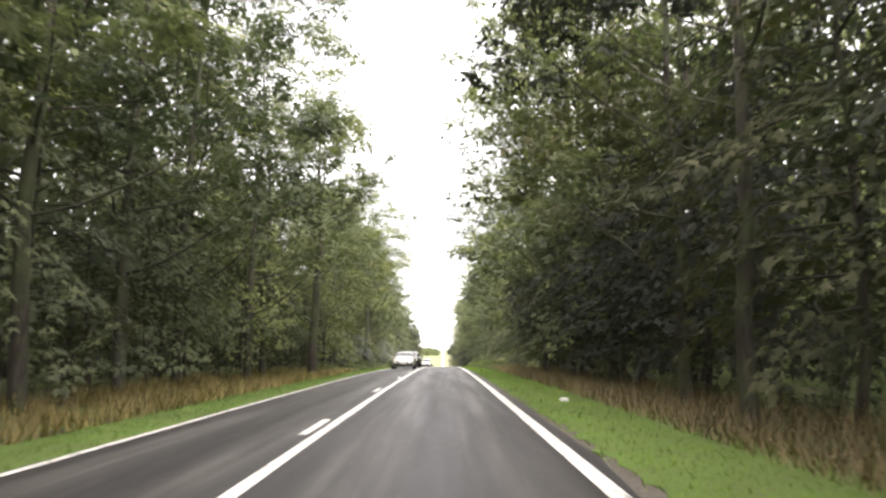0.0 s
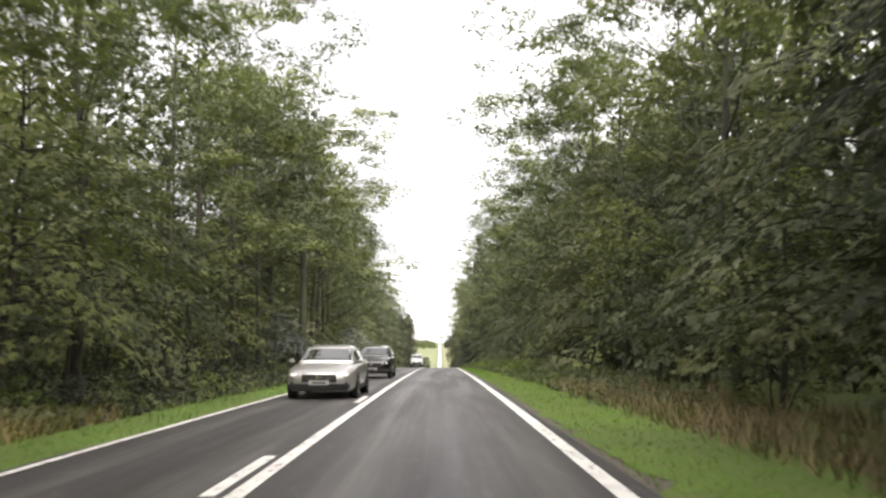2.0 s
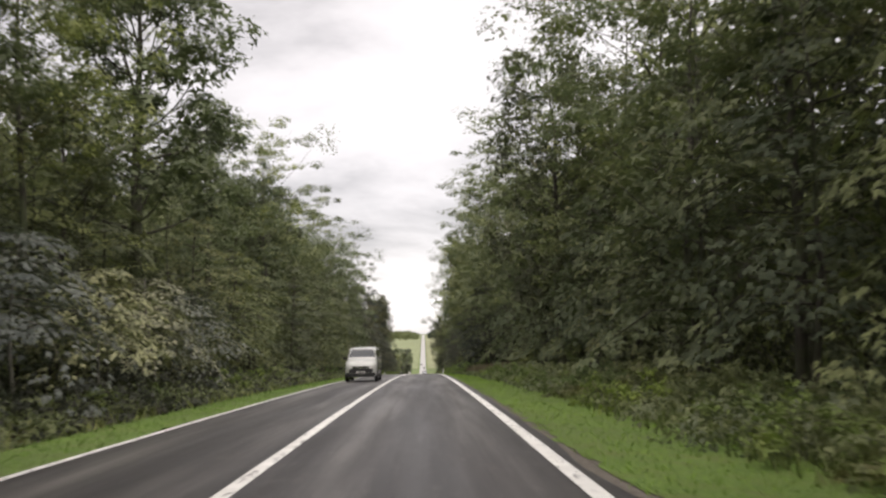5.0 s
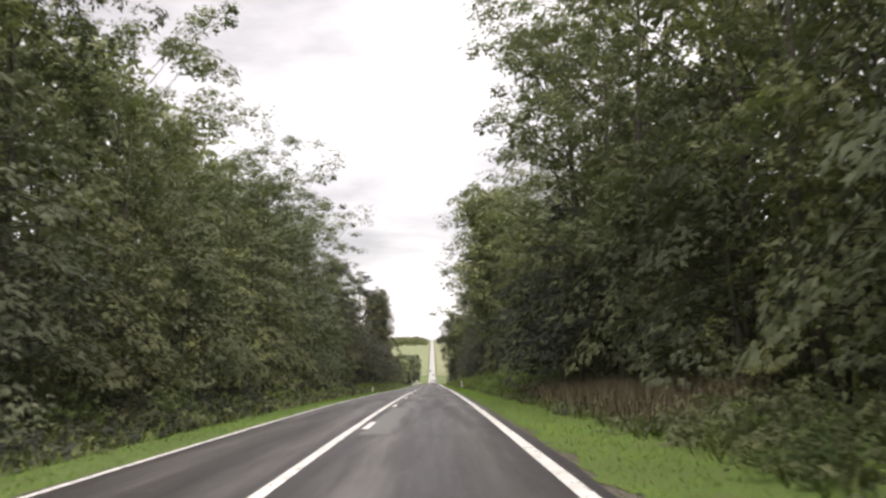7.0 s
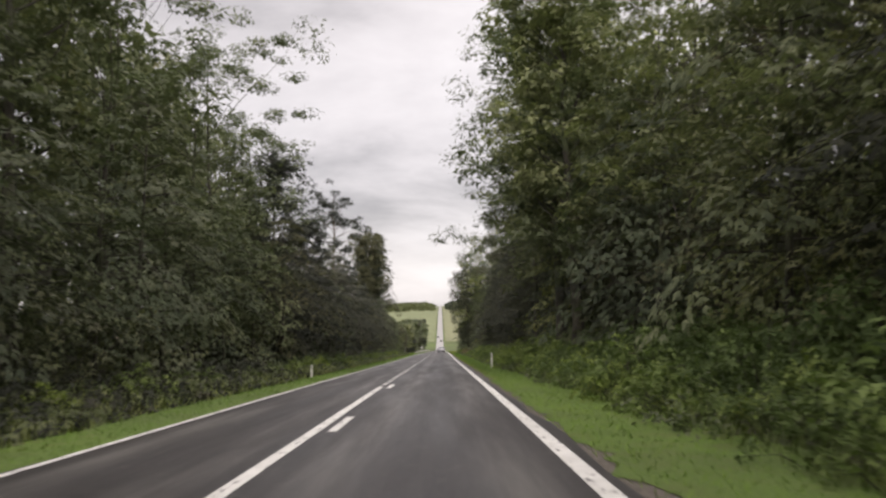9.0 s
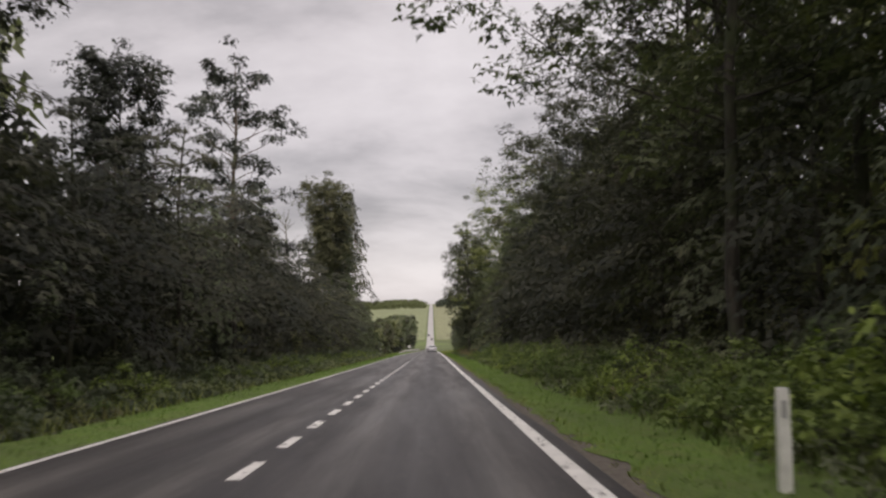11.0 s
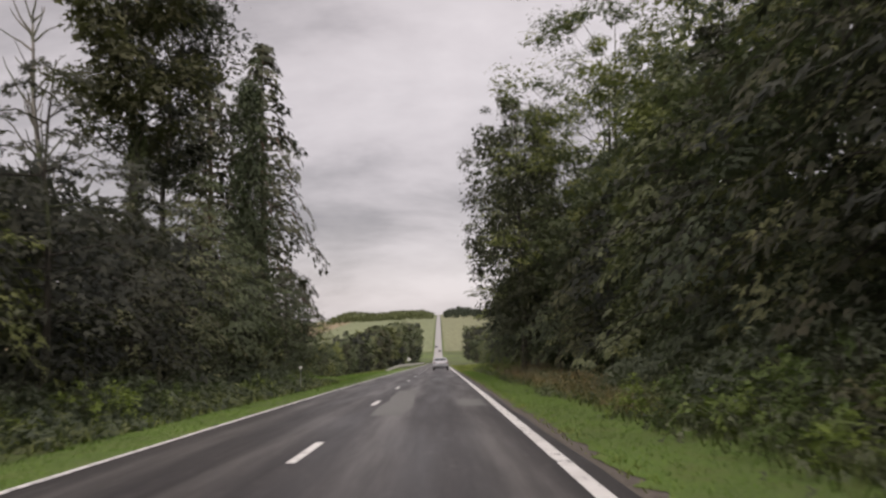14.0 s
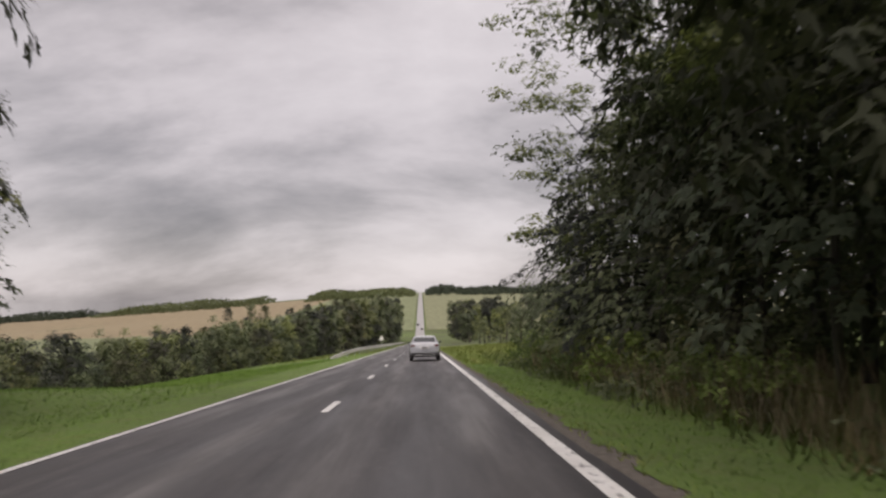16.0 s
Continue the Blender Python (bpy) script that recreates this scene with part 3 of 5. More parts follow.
def layered_tree(name, label, seed, h=8.5, spread=3.5, boughs=42, per=78, leaf=0.142, leaves=None, bark=None, low=0.17, face=0.88, sag=0.34, category="young tree"):
    """A hornbeam: level boughs in tiers, each a flat drooping spray of leaves with dark gaps between."""
    r = np.random.default_rng(seed)
    root = new(name)
    zs = np.linspace(-0.2, h * 0.94, 7)
    path = np.column_stack([np.cumsum(r.normal(0, 0.07, (7, 2)), 0), zs])
    mesh_object("trunk", *tube(path, np.linspace(0.10, 0.02, 7) * h / 8, 6), bark or BARK, root, True)
    tubes, tris, norms = [], [], []
    up = np.array([0, 0, 1.0])
    for i in range(boughs):
        v = (i + r.uniform(0, 1)) / boughs
        an = i * 2.39996 + r.uniform(-0.5, 0.5)
        if math.cos(an) < -0.3 and r.uniform() < face:
            continue
        z0 = h * (low + (0.95 - low) * v)
        ext = spread * (0.62 + 0.38 * math.sin(math.pi * min(1.0, 0.2 + 0.75 * v))) * (1 - 0.72 * v ** 2.4) * r.uniform(0.62, 1.12)
        out = np.array([math.cos(an), math.sin(an), 0.0])
        side = np.array([-math.sin(an), math.cos(an), 0.0])
        p0 = np.array([np.interp(z0, zs, path[:, 0]), np.interp(z0, zs, path[:, 1]), z0])
        rise, drop = r.uniform(0.22, 0.5) + 0.4 * v ** 3, sag * r.uniform(0.8, 1.6)

        def along(s):
            return p0 + out * (ext * s)[:, None] + up * (ext * (rise * s - drop * s * s))[:, None]

        tubes.append(tube(along(np.array([0.0, 0.5, 1.0])), np.array([0.03, 0.02, 0.006]) * h / 8, 3))
        n = int(per * (0.45 + 0.55 * ext / spread))
        s = r.uniform(0.0, 1.0, n) ** 0.75 * 0.8 + 0.26
        wide = (0.32 * ext + 0.26) * np.clip(np.sin(np.pi * np.clip((s - 0.16) / 0.94, 0, 1)), 0.05, 1) ** 0.6
        lat = wide * r.uniform(-1, 1, n)
        c = along(s) + side * lat[:, None] + up * (r.normal(0, 0.05, n) - 0.22 * np.abs(lat))[:, None]
        tilt = rise - 2 * drop * s
        nrm = unit(up - out * tilt[:, None] + side * (0.35 * lat / (wide + 0.01))[:, None] + r.normal(0, 0.24, (n, 3)))
        way = unit(out + side * (0.9 * lat / (wide + 0.01))[:, None] + r.normal(0, 0.3, (n, 3)))
        way = unit(way - nrm * np.sum(way * nrm, 1)[:, None])
        soft = unit(0.9 * nrm + 0.35 * out + r.normal(0, 0.1, (n, 3)))
        b = np.cross(nrm, way)
        for k in (-1, 0, 1):
            a = 0.85 * k + r.uniform(-0.2, 0.2, (n, 1))
            w = np.cos(a) * way + np.sin(a) * b
            t = np.cross(nrm, w)
            L = leaf * r.uniform(0.7, 1.25, (n, 1))
            q = c + way * L * 0.35 * (k == 0) + nrm * r.normal(0, 0.015, (n, 1))
            tris.append(np.stack([q - t * L * 0.3, q + w * L - up * L * 0.15, q + t * L * 0.3], 1))
            norms.append(soft)
    mesh_object("bough", *join_tubes(tubes), bark or BARK, root, True)
    crown = new("crown", fast_mesh("crown", [np.concatenate(tris)], leaves or LEAF_HORNBEAM, [np.concatenate(norms)]))
    crown.parent = root
    tagged(root, label, category)
    return root


def low_bush(name, label, seed, h=1.3, spread=1.5, n=22, leaf=0.13, leaves=None):
    """A bramble mound: arching canes and leaves."""
    r = np.random.default_rng(seed)
    root = new(name)
    tubes, centres, radii = [], [], []
    for i in range(n):
        an, f = r.uniform(0, 2 * math.pi), math.sqrt(r.uniform(0, 1))
        x, y = spread * f * math.cos(an), spread * f * math.sin(an)
        z = h * (1 - 0.75 * f ** 2) * r.uniform(0.45, 1.0)
        centres.append((x, y, z)); radii.append(0.36 * r.uniform(0.7, 1.3))
        if i % 3 == 0:
            mid = np.array([x * 0.5, y * 0.5, z * 1.15])
            tubes.append(tube([np.array([0.1 * x, 0.1 * y, -0.1]), mid, np.array([x, y, z])], [0.012, 0.009, 0.005], 4))
    mesh_object("woody_base", *join_tubes(tubes), BARK, root)
    crown = foliage("foliage", centres, radii, 7, 0.125, 5, leaf, 0.7, 0.2, seed + 9, leaves or LEAF_BRAMBLE, 0.7, None, 4, 0.17)
    crown.parent = root
    tagged(root, label, "bush")
    return root


PLACED = {}


def plant(variants, i, x, y, s, turn, group="", sink=0.0, wide=1.0):
    """Set a plant: the variant itself the first time, a copy after that."""
    src = variants[i % len(variants)]
    ob = src if src.name not in PLACED else copy_thing(src, pose(0, 0, 0))
    PLACED[src.name] = True
    ob.matrix_basis = Matrix.LocRotScale((x, y, float(ground_z(x, y)) - sink), Euler((0, 0, radians(turn))), (s * wide, s * wide, s))
    if group:
        ob["group"] = group
    return ob


# ---------------------------------------------------------------- plants: kinds
EDGE = [tree("deciduous_tree", "tall broadleaf tree with dense green crown at the wood's edge", 100 + i, h=20, spread=4.9 + 0.3 * i, base=(0.16, 0.2, 0.3, 0.36)[i],
             limbs=18, per=4, leaf=0.14, sp=25, spr=0.15, twigs=6, heart=14, heart_r=0.22, face=0.85, flat=(0.6, 0.4, 0.65, 0.45)[i], leaves=(LEAF_OAK, LEAF_HORNBEAM, LEAF_OAK, LEAF_HORNBEAM)[i], clump=1.0, trunk_r=0.14) for i in range(4)]
# the EDGE tree again, with shade put into its leaf colour
EDGE_SHADE = [tree("deciduous_tree", "tall broadleaf tree, dense dark green crown with shade put into its colour", 110 + i, h=20, spread=5.1, base=(0.18, 0.3)[i], limbs=18, per=4, leaf=0.14, sp=25, spr=0.15, twigs=6,
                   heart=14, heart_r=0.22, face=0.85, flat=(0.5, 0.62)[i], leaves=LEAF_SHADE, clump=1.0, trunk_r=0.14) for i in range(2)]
HIGH = [tree("deciduous_tree", "tall oak with bare forked trunk and high green crown", 120 + i, h=20, spread=5.4, base=0.42, limbs=20, per=6, leaf=0.17, sp=14, spr=0.24,
             profile="high", trunk_r=0.27, leaves=LEAF_OAK, limb_up=0.2, twigs=6, clump=1.0, heart_r=0.32) for i in range(2)]
BACK = [tree("woodland_tree", "dark broadleaf tree standing deeper in the wood", 140 + i, h=19, spread=4.6, base=0.25, trunk_r=0.14, limbs=16, per=2, leaf=0.3, sp=6, spr=0.58,
             leaves=(LEAF_OAK, LEAF_HORNBEAM)[i % 2], twigs=3, clump=1.4, heart=0) for i in range(3)]
UNDER = [layered_tree("young_tree", "young hornbeam with layered green branches at the roadside", 160 + i, h=8.2, spread=(3.4, 3.2, 3.7, 3.3)[i],
                      leaves=(LEAF_HORNBEAM, LEAF_HAZEL, LEAF_HORNBEAM, LEAF_OAK)[i], low=(0.2, 0.16, 0.24, 0.18)[i], sag=(0.5, 0.42, 0.6, 0.5)[i]) for i in range(4)]
# young trees as UNDER, darkened in leaf colour for shaded stretches
DARK = [layered_tree("young_tree", "young tree at the wood's edge, dense dark green leaves with shade put into their colour", 170 + i, h=8.2, spread=3.4, leaves=LEAF_SHADE, low=0.19, sag=0.5) for i in range(2)]
SHRUB = [shrub("shrub", "dense green hazel shrub under the trees", 180 + i, h=4.2, spread=2.2, stems=4, per=3, leaf=0.11, sp=9, spr=0.14, flat=0.5, heart=4, heart_r=0.2,
               leaves=(LEAF_HAZEL, LEAF_HORNBEAM, LEAF_HAZEL)[i]) for i in range(3)]
OAK = [tree("oak_tree", "broad oak with a full bright green crown above the shrubs", 128, h=20, spread=5.0, base=0.34, limbs=46, per=10, leaf=0.17, sp=18, spr=0.27,
            profile="round", trunk_r=0.26, leaves=LEAF_HORNBEAM, limb_up=0.2, twigs=4, clump=1.0)]
PALE = [layered_tree("clematis_shrub", "grey-green shrub overgrown with pale drooping seed heads", 190 + i, h=6.0, spread=3.6, boughs=34, per=64, leaf=0.17, leaves=LEAF_PALE, bark=BARK_PALE,
                     low=0.4, sag=0.75, face=0.3, category="shrub") for i in range(2)]
BRAMBLE = [low_bush("bramble_bush", "green bramble bush in the roadside verge", 200 + i, h=1.35 + 0.25 * i, spread=1.5 + 0.15 * i) for i in range(3)]
PINE = [tree("pine_tree", "thin dark pine with bare trunk and sparse crown", 220 + i, h=20, spread=3.5, base=0.34, limbs=44, per=13, leaf=0.2, sp=15, spr=0.27, flat=0.5,
             profile="round", trunk_r=0.19, leaves=NEEDLES, bark=BARK_PINE, limb_up=0.02, clump=0.75, twigs=3, heart=2, heart_r=0.26) for i in range(2)]
SPRUCE = [layered_tree("spruce_tree", "tall dark spruce with drooping boughs and thin outline", 242, h=20, spread=3.5, boughs=96, per=60, leaf=0.23, leaves=NEEDLES, bark=BARK_PINE,
                       low=0.12, face=0.0, sag=0.95, category="tree")]
IVY = [tree("poplar_tree", "narrow poplar wrapped in dark ivy", 230, h=21, spread=3.1, base=0.08, limbs=64, per=10, leaf=0.16, sp=16, spr=0.26, heart=6, flat=1.0, profile="column",
            trunk_r=0.26, leaves=LEAF_DARK, limb_up=0.3, clump=0.95, twigs=3)]
ROUND = [tree("ash_tree", "slender ash with a rounded green crown", 234, h=21, spread=4.3, base=0.46, limbs=27, per=8, leaf=0.16, sp=18, spr=0.25, flat=0.6, profile="round",
              trunk_r=0.19, leaves=LEAF_SHADE, limb_up=0.3, clump=1.05, twigs=6, heart=7)]
BIRCH = [tree("birch_tree", "birch with thin drooping brown-green twigs", 238 + i, h=17, spread=3.0, base=0.2, limbs=44, per=22, leaf=0.15, sp=13, spr=0.24, flat=1.4, trunk_r=0.15,
              leaves=LEAF_BIRCH, bark=BARK, limb_up=-0.06, clump=0.72, droop=0.9, twigs=4, heart=3, heart_r=0.2) for i in range(2)]
BELT = [tree("hedgerow_tree", "round green tree in a distant hedgerow", 250 + i, h=10, spread=4.4, base=0.03, limbs=16, per=2, leaf=0.25, sp=13, spr=0.36, flat=0.8,
             leaves=(LEAF_HORNBEAM, LEAF_SHADE, LEAF_OAK)[i], clump=1.5, twigs=2, heart=9, heart_r=0.6) for i in range(3)]

BELT_FAR = [tree("hedgerow_tree", "round green tree in a distant hedgerow", 254 + i, h=10, spread=4.4, base=0.03, limbs=14, per=1, leaf=0.4, sp=11, spr=0.8, flat=0.8,
                 leaves=(LEAF_SHADE, LEAF_OAK)[i], clump=1.5, twigs=2, heart=3, heart_r=0.9) for i in range(2)]


def dead_tree(seed):
    r = np.random.default_rng(seed)
    root = new("dead_tree")
    zs = np.linspace(-0.3, 17, 9)
    path = np.column_stack([np.cumsum(r.normal(0, 0.12, (9, 2)), 0), zs])
    mesh_object("trunk", *tube(path, np.linspace(0.24, 0.05, 9), 7), BARK_PALE, root, True)
    for i in range(44):
        z = r.uniform(6, 16.8)
        an = r.uniform(0, 6.28)
        p0 = (np.interp(z, zs, path[:, 0]), np.interp(z, zs, path[:, 1]), z)
        pts = bent(p0, (math.cos(an), math.sin(an), 0.8), r.uniform(1.6, 4.2) * (1.2 - z / 26), r, 5, 0.14, 0.2)
        mesh_object("bare_branch", *tube(pts, np.linspace(0.06, 0.018, 6), 4), BARK_PALE, root)
    tagged(root, "bare dead tree with grey leafless branches", "tree")
    return root


# ---------------------------------------------------------------- woods beside the road
def spread_between(knots, y):
    ks = [k[0] for k in knots]
    return [float(np.interp(y, ks, [k[j] for k in knots])) for j in range(1, len(knots[0]))]


# y, crown edge, height, for the wood's front on each side
LEFT_EDGE = [(-30, -1.9, 21), (30, -1.7, 21), (54, -1.6, 21), (60, -2.8, 17), (72, -3.1, 16), (82, -2.8, 20), (100, -2.3, 21), (112, -2.7, 19), (124, -5.2, 19), (134, -6.6, 18), (140, -8.4, 13), (170, -8.4, 13.5), (181, -7.1, 19.5), (215, -6.7, 19),
             (248, -6.5, 23), (262, -6.8, 20)]
RIGHT_EDGE = [(-30, 3.2, 20), (20, 2.5, 20), (40, 2.6, 20), (52, 2.9, 19), (58, 3.5, 18.5), (68, 4.8, 16), (88, 4.4, 18), (110, 5.2, 19), (130, 6.0, 20), (161, 6.2, 20), (185, 4.8, 20), (199, 4.0, 21), (207, 6.5, 19), (235, 7.0, 19), (250, 5.1, 21),
              (268, 4.9, 24), (285, 7.6, 20.5), (331, 7.4, 21), (354, 7.9, 22), (372, 6.0, 20), (384, 5.7, 19), (396, 5.7, 15)]

n = 0
for side, knots, y0, y1 in ((-1, LEFT_EDGE, -14, 262), (1, RIGHT_EDGE, -14, 396)):
    y = y0
    while y < y1:
        edge, hh = spread_between(knots, y)
        # EDGE_SHADE: crowns darkened by colour where the right-hand wood is shaded
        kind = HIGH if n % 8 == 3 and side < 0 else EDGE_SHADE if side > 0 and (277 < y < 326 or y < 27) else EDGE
        s = hh / 20 * rng.uniform(0.78, 1.02)
        r0 = 4.75 * s * rng.uniform(0.9, 1.05)
        turn = (-12 if side < 0 else 192) + rng.uniform(-25, 25)
        plant(kind, rng.integers(0, 2 if y < 56 else 4), edge + side * (r0 * (1.08 if kind is HIGH else 1.3) + rng.uniform(-0.6, 0.8)), y, s, turn, "trees along the wood's edge", wide=1.0 if kind is HIGH else 1.18)
        y += rng.uniform(5.0, 6.6)
        n += 1
for y in (14.0, 20.5, 27.0, 33.5, 40.0, 46.5, 53.0):          # a second rank where the wood is thick
    plant(EDGE, int(y), -11.8, y, 1.05, -10, "trees along the wood's edge")
for side, knots, y0, y1 in ((-1, LEFT_EDGE, -14, 262), (1, RIGHT_EDGE, -14, 392)):
    for row, (dx, st) in enumerate(((5.0, 5.2),)):
        y = y0 + 2.5 * row
        while y < y1:
            edge, hh = spread_between(knots, y)
            s = hh / 20 * rng.uniform(0.8, 1.02)
            plant(BACK, rng.integers(0, 3), edge + side * (4.6 + dx + rng.uniform(-1, 1)), y, s, rng.uniform(0, 360), "trees inside the wood")
            y += st * rng.uniform(0.85, 1.15)

# young trees and shrubs that close the wood's front down to the ground
UNDER_L = [(-30, 7.5, 8), (58, 7.6, 8), (66, 8.4, 8), (88, 8.5, 7.5), (97, 8.6, 5.0), (108, 8.6, 5.2), (116, 8.5, 7), (130, 8.6, 7.5), (262, 8.8, 10), (280, 8.8, 10), (330, 8.6, 9.4), (362, 8.6, 9.4), (370, 8.5, 7.5), (378, 8.2, 5.2), (388, 8.0, 3.2)]
UNDER_R = [(-30, 7.9, 9), (58, 8.0, 9), (66, 9.0, 9), (84, 9.4, 9.5), (120, 9.8, 10), (180, 10.6, 10), (205, 11.0, 11), (240, 11.0, 11), (262, 11.2, 10), (290, 11.0, 11), (335, 11.0, 11), (356, 10.6, 10), (367, 9.2, 9), (380, 9.0, 9), (402, 8.8, 7)]
for side, knots, y0, y1 in ((-1, UNDER_L, -10, 379), (1, UNDER_R, -10, 404)):
    y = y0
    while y < y1:
        d, hh = spread_between(knots, y)
        s = hh / 8 * rng.uniform(0.78, 1.12)
        d += 1.9 if side < 0 and 126 < y < 151 else 0.0    # room for the pale shrubs
        # stretches that read dark get young trees with shade in their leaf colour
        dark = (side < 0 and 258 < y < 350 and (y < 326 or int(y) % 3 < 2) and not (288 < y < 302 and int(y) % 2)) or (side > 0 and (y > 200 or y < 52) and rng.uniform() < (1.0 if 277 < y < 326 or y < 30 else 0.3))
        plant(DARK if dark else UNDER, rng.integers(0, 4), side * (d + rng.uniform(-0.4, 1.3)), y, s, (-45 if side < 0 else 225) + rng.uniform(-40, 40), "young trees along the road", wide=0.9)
        y += rng.uniform(3.0, 4.2)
    y = y0 + 1.5
    while y < y1:
        d, hh = spread_between(knots, y)
        if side > 0 and 195 < y < 266:                   # an open bank of bramble instead
            y += 5.0
            continue
        plant(SHRUB, rng.integers(0, 3), side * (d + 0.2 + rng.uniform(-0.5, 0.6)), y, rng.uniform(0.55, 0.95), rng.uniform(0, 360), "shrubs under the trees")
        y += rng.uniform(6.5, 10.0)


def interior(side, y0, y1, x0, x1, tops, count, seed, mat=None, size=0.34):
    """The depth of the wood behind its front: sprays of leaves at all heights; LEAF_SHADE puts its shade into the leaf
    colour.
    """
    r = np.random.default_rng(seed)
    x, y = side * r.uniform(x0, x1, count), r.uniform(y0, y1, count)
    top = np.interp(y, [t[0] for t in tops], [t[1] for t in tops])
    z = ground_z(x, y) + top * r.uniform(0.02, 1.0, count) ** 1.1
    ob = new("woodland_interior", fast_mesh("woodland_interior", sprays(np.stack([x, y, z], 1), np.full(count, 0.8), 1, size, 0.8, 0.2, seed, 3, 0.15)[0], mat or LEAF_HORNBEAM))
    tagged(ob, "dim leafy depth of the wood", "wood", kind="stuff")


interior(-1, -40, 284, 14, 21, [(-40, 17), (40, 17), (56, 13), (66, 11), (84, 13), (92, 9), (112, 9), (124, 13), (136, 11), (172, 11), (182, 16.5), (205, 18.5), (250, 19.5), (268, 18), (284, 13)], 28000, 501, None, 0.78)
interior(1, -40, 400, 14, 21, [(-40, 17), (270, 19), (290, 17), (400, 17)], 34000, 502, None, 0.68)
interior(1, 335, 401, 10, 14, [(335, 12), (401, 11)], 13000, 504)
# layers close behind the front: darker leaves, the wood's inner shade as colour
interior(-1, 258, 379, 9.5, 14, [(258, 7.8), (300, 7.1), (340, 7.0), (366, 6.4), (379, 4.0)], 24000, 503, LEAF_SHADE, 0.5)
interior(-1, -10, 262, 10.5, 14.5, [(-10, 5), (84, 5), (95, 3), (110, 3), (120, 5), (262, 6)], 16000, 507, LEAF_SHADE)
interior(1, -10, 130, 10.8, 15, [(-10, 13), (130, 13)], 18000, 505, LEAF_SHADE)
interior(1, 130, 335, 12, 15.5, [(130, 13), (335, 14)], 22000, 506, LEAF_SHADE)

# single trees that stand out
for kind, x, y, s in ((HIGH, -11.0, 97.5, 1.0), (HIGH, -11.4, 101.5, 1.05), (HIGH, -10.9, 106.5, 1.0), (OAK, -10.0, 147.5, 1.02), (OAK, -12.0, 133.0, 1.0), (HIGH, -13.2, 172.0, 0.98), (EDGE, -11.2, 183.0, 1.0), (SPRUCE, -14.5, 291.0, 0.66), (PINE, -10.7, 302.5, 1.05), (ROUND, -12.6, 318.0, 0.56), (ROUND, -14.0, 311.0, 0.52), (ROUND, -11.0, 285.0, 0.68), (ROUND, -11.5, 271.0, 0.85),
                      (EDGE, -17.5, 337.0, 0.82), (ROUND, -10.5, 352.0, 1.08), (ROUND, -11.3, 357.5, 0.98), (SPRUCE, -11.0, 380.0, 1.32), (SPRUCE, -14.2, 377.0, 1.2), (BIRCH, -9.2, 382.0, 0.5),
                      (HIGH, 12.5, 280.0, 1.12), (BIRCH, 9.8, 161.0, 1.2), (BIRCH, 7.2, 372.0, 1.15), (BIRCH, 8.2, 381.0, 1.1), (EDGE, 12.2, 364.0, 1.08), (OAK, 9.2, 256.0, 1.15), (EDGE, 10.8, 380.0, 1.0), (EDGE, 10.8, 388.0, 0.85), (EDGE, 9.6, 270.5, 1.2), (HIGH, 9.4, 205.0, 1.1), (OAK, 8.4, 40.0, 1.15), (OAK, 8.8, 247.0, 1.08), (EDGE, 8.4, 42.0, 0.95), (EDGE, -11.5, 128.0, 0.95), (EDGE, -10.5, 139.0, 0.85)):
    plant(kind, int(y), x, y, s, (180 if x > 0 else 0) + (y * 37) % 50 - 25 if kind is EDGE else (y * 37) % 360, "single trees")
for x, y, k in ((-8.5, 379.5, 1.05), (-9.9, 381.5, 1.1), (-8.9, 377.0, 1.2)):
    plant(SHRUB, int(y), x, y, k, (y * 77) % 360, "shrubs under the trees", wide=1.1)
for x, y, k in ((8.3, 24.0, 1.0), (8.1, 30.5, 1.1), (8.3, 36.0, 1.0), (8.2, 47.0, 1.1), (8.3, 53.5, 1.0)):
    plant(DARK, int(y), x, y, k, 200, "young trees along the road")
for x, y, k in ((8.2, 196.5, 1.15), (8.4, 201.5, 1.2), (8.5, 392.5, 1.1), (9.5, 391.0, 1.3)):
    plant(DARK, int(y), x, y, k, 200, "young trees along the road")
for x, y, k in ((8.5, 387.0, 1.1), (8.8, 398.0, 1.0)):
    plant(UNDER, int(y), x, y, k, 200, "young trees along the road")
plant(IVY, 0, -10.5, 352.1, 0.6, 40, "single trees", wide=0.4)
plant(IVY, 0, -11.0, 375.0, 1.08, 100, "single trees", wide=0.62)
dt = dead_tree(260)
dt.location = (-16.0, 355.0, float(ground_z(-16.0, 355.0)))
for x, y, s in ((-8.0, 149.0, 0.66), (-7.8, 144.0, 0.72), (-7.9, 139.0, 0.68), (-7.7, 133.5, 0.74), (-7.9, 128.0, 0.62), (-8.5, 103.5, 0.78), (-8.0, 95.5, 0.6)):
    plant(PALE, int(y), x, y, s, (y * 53) % 360, "pale shrubs", wide=1.15)

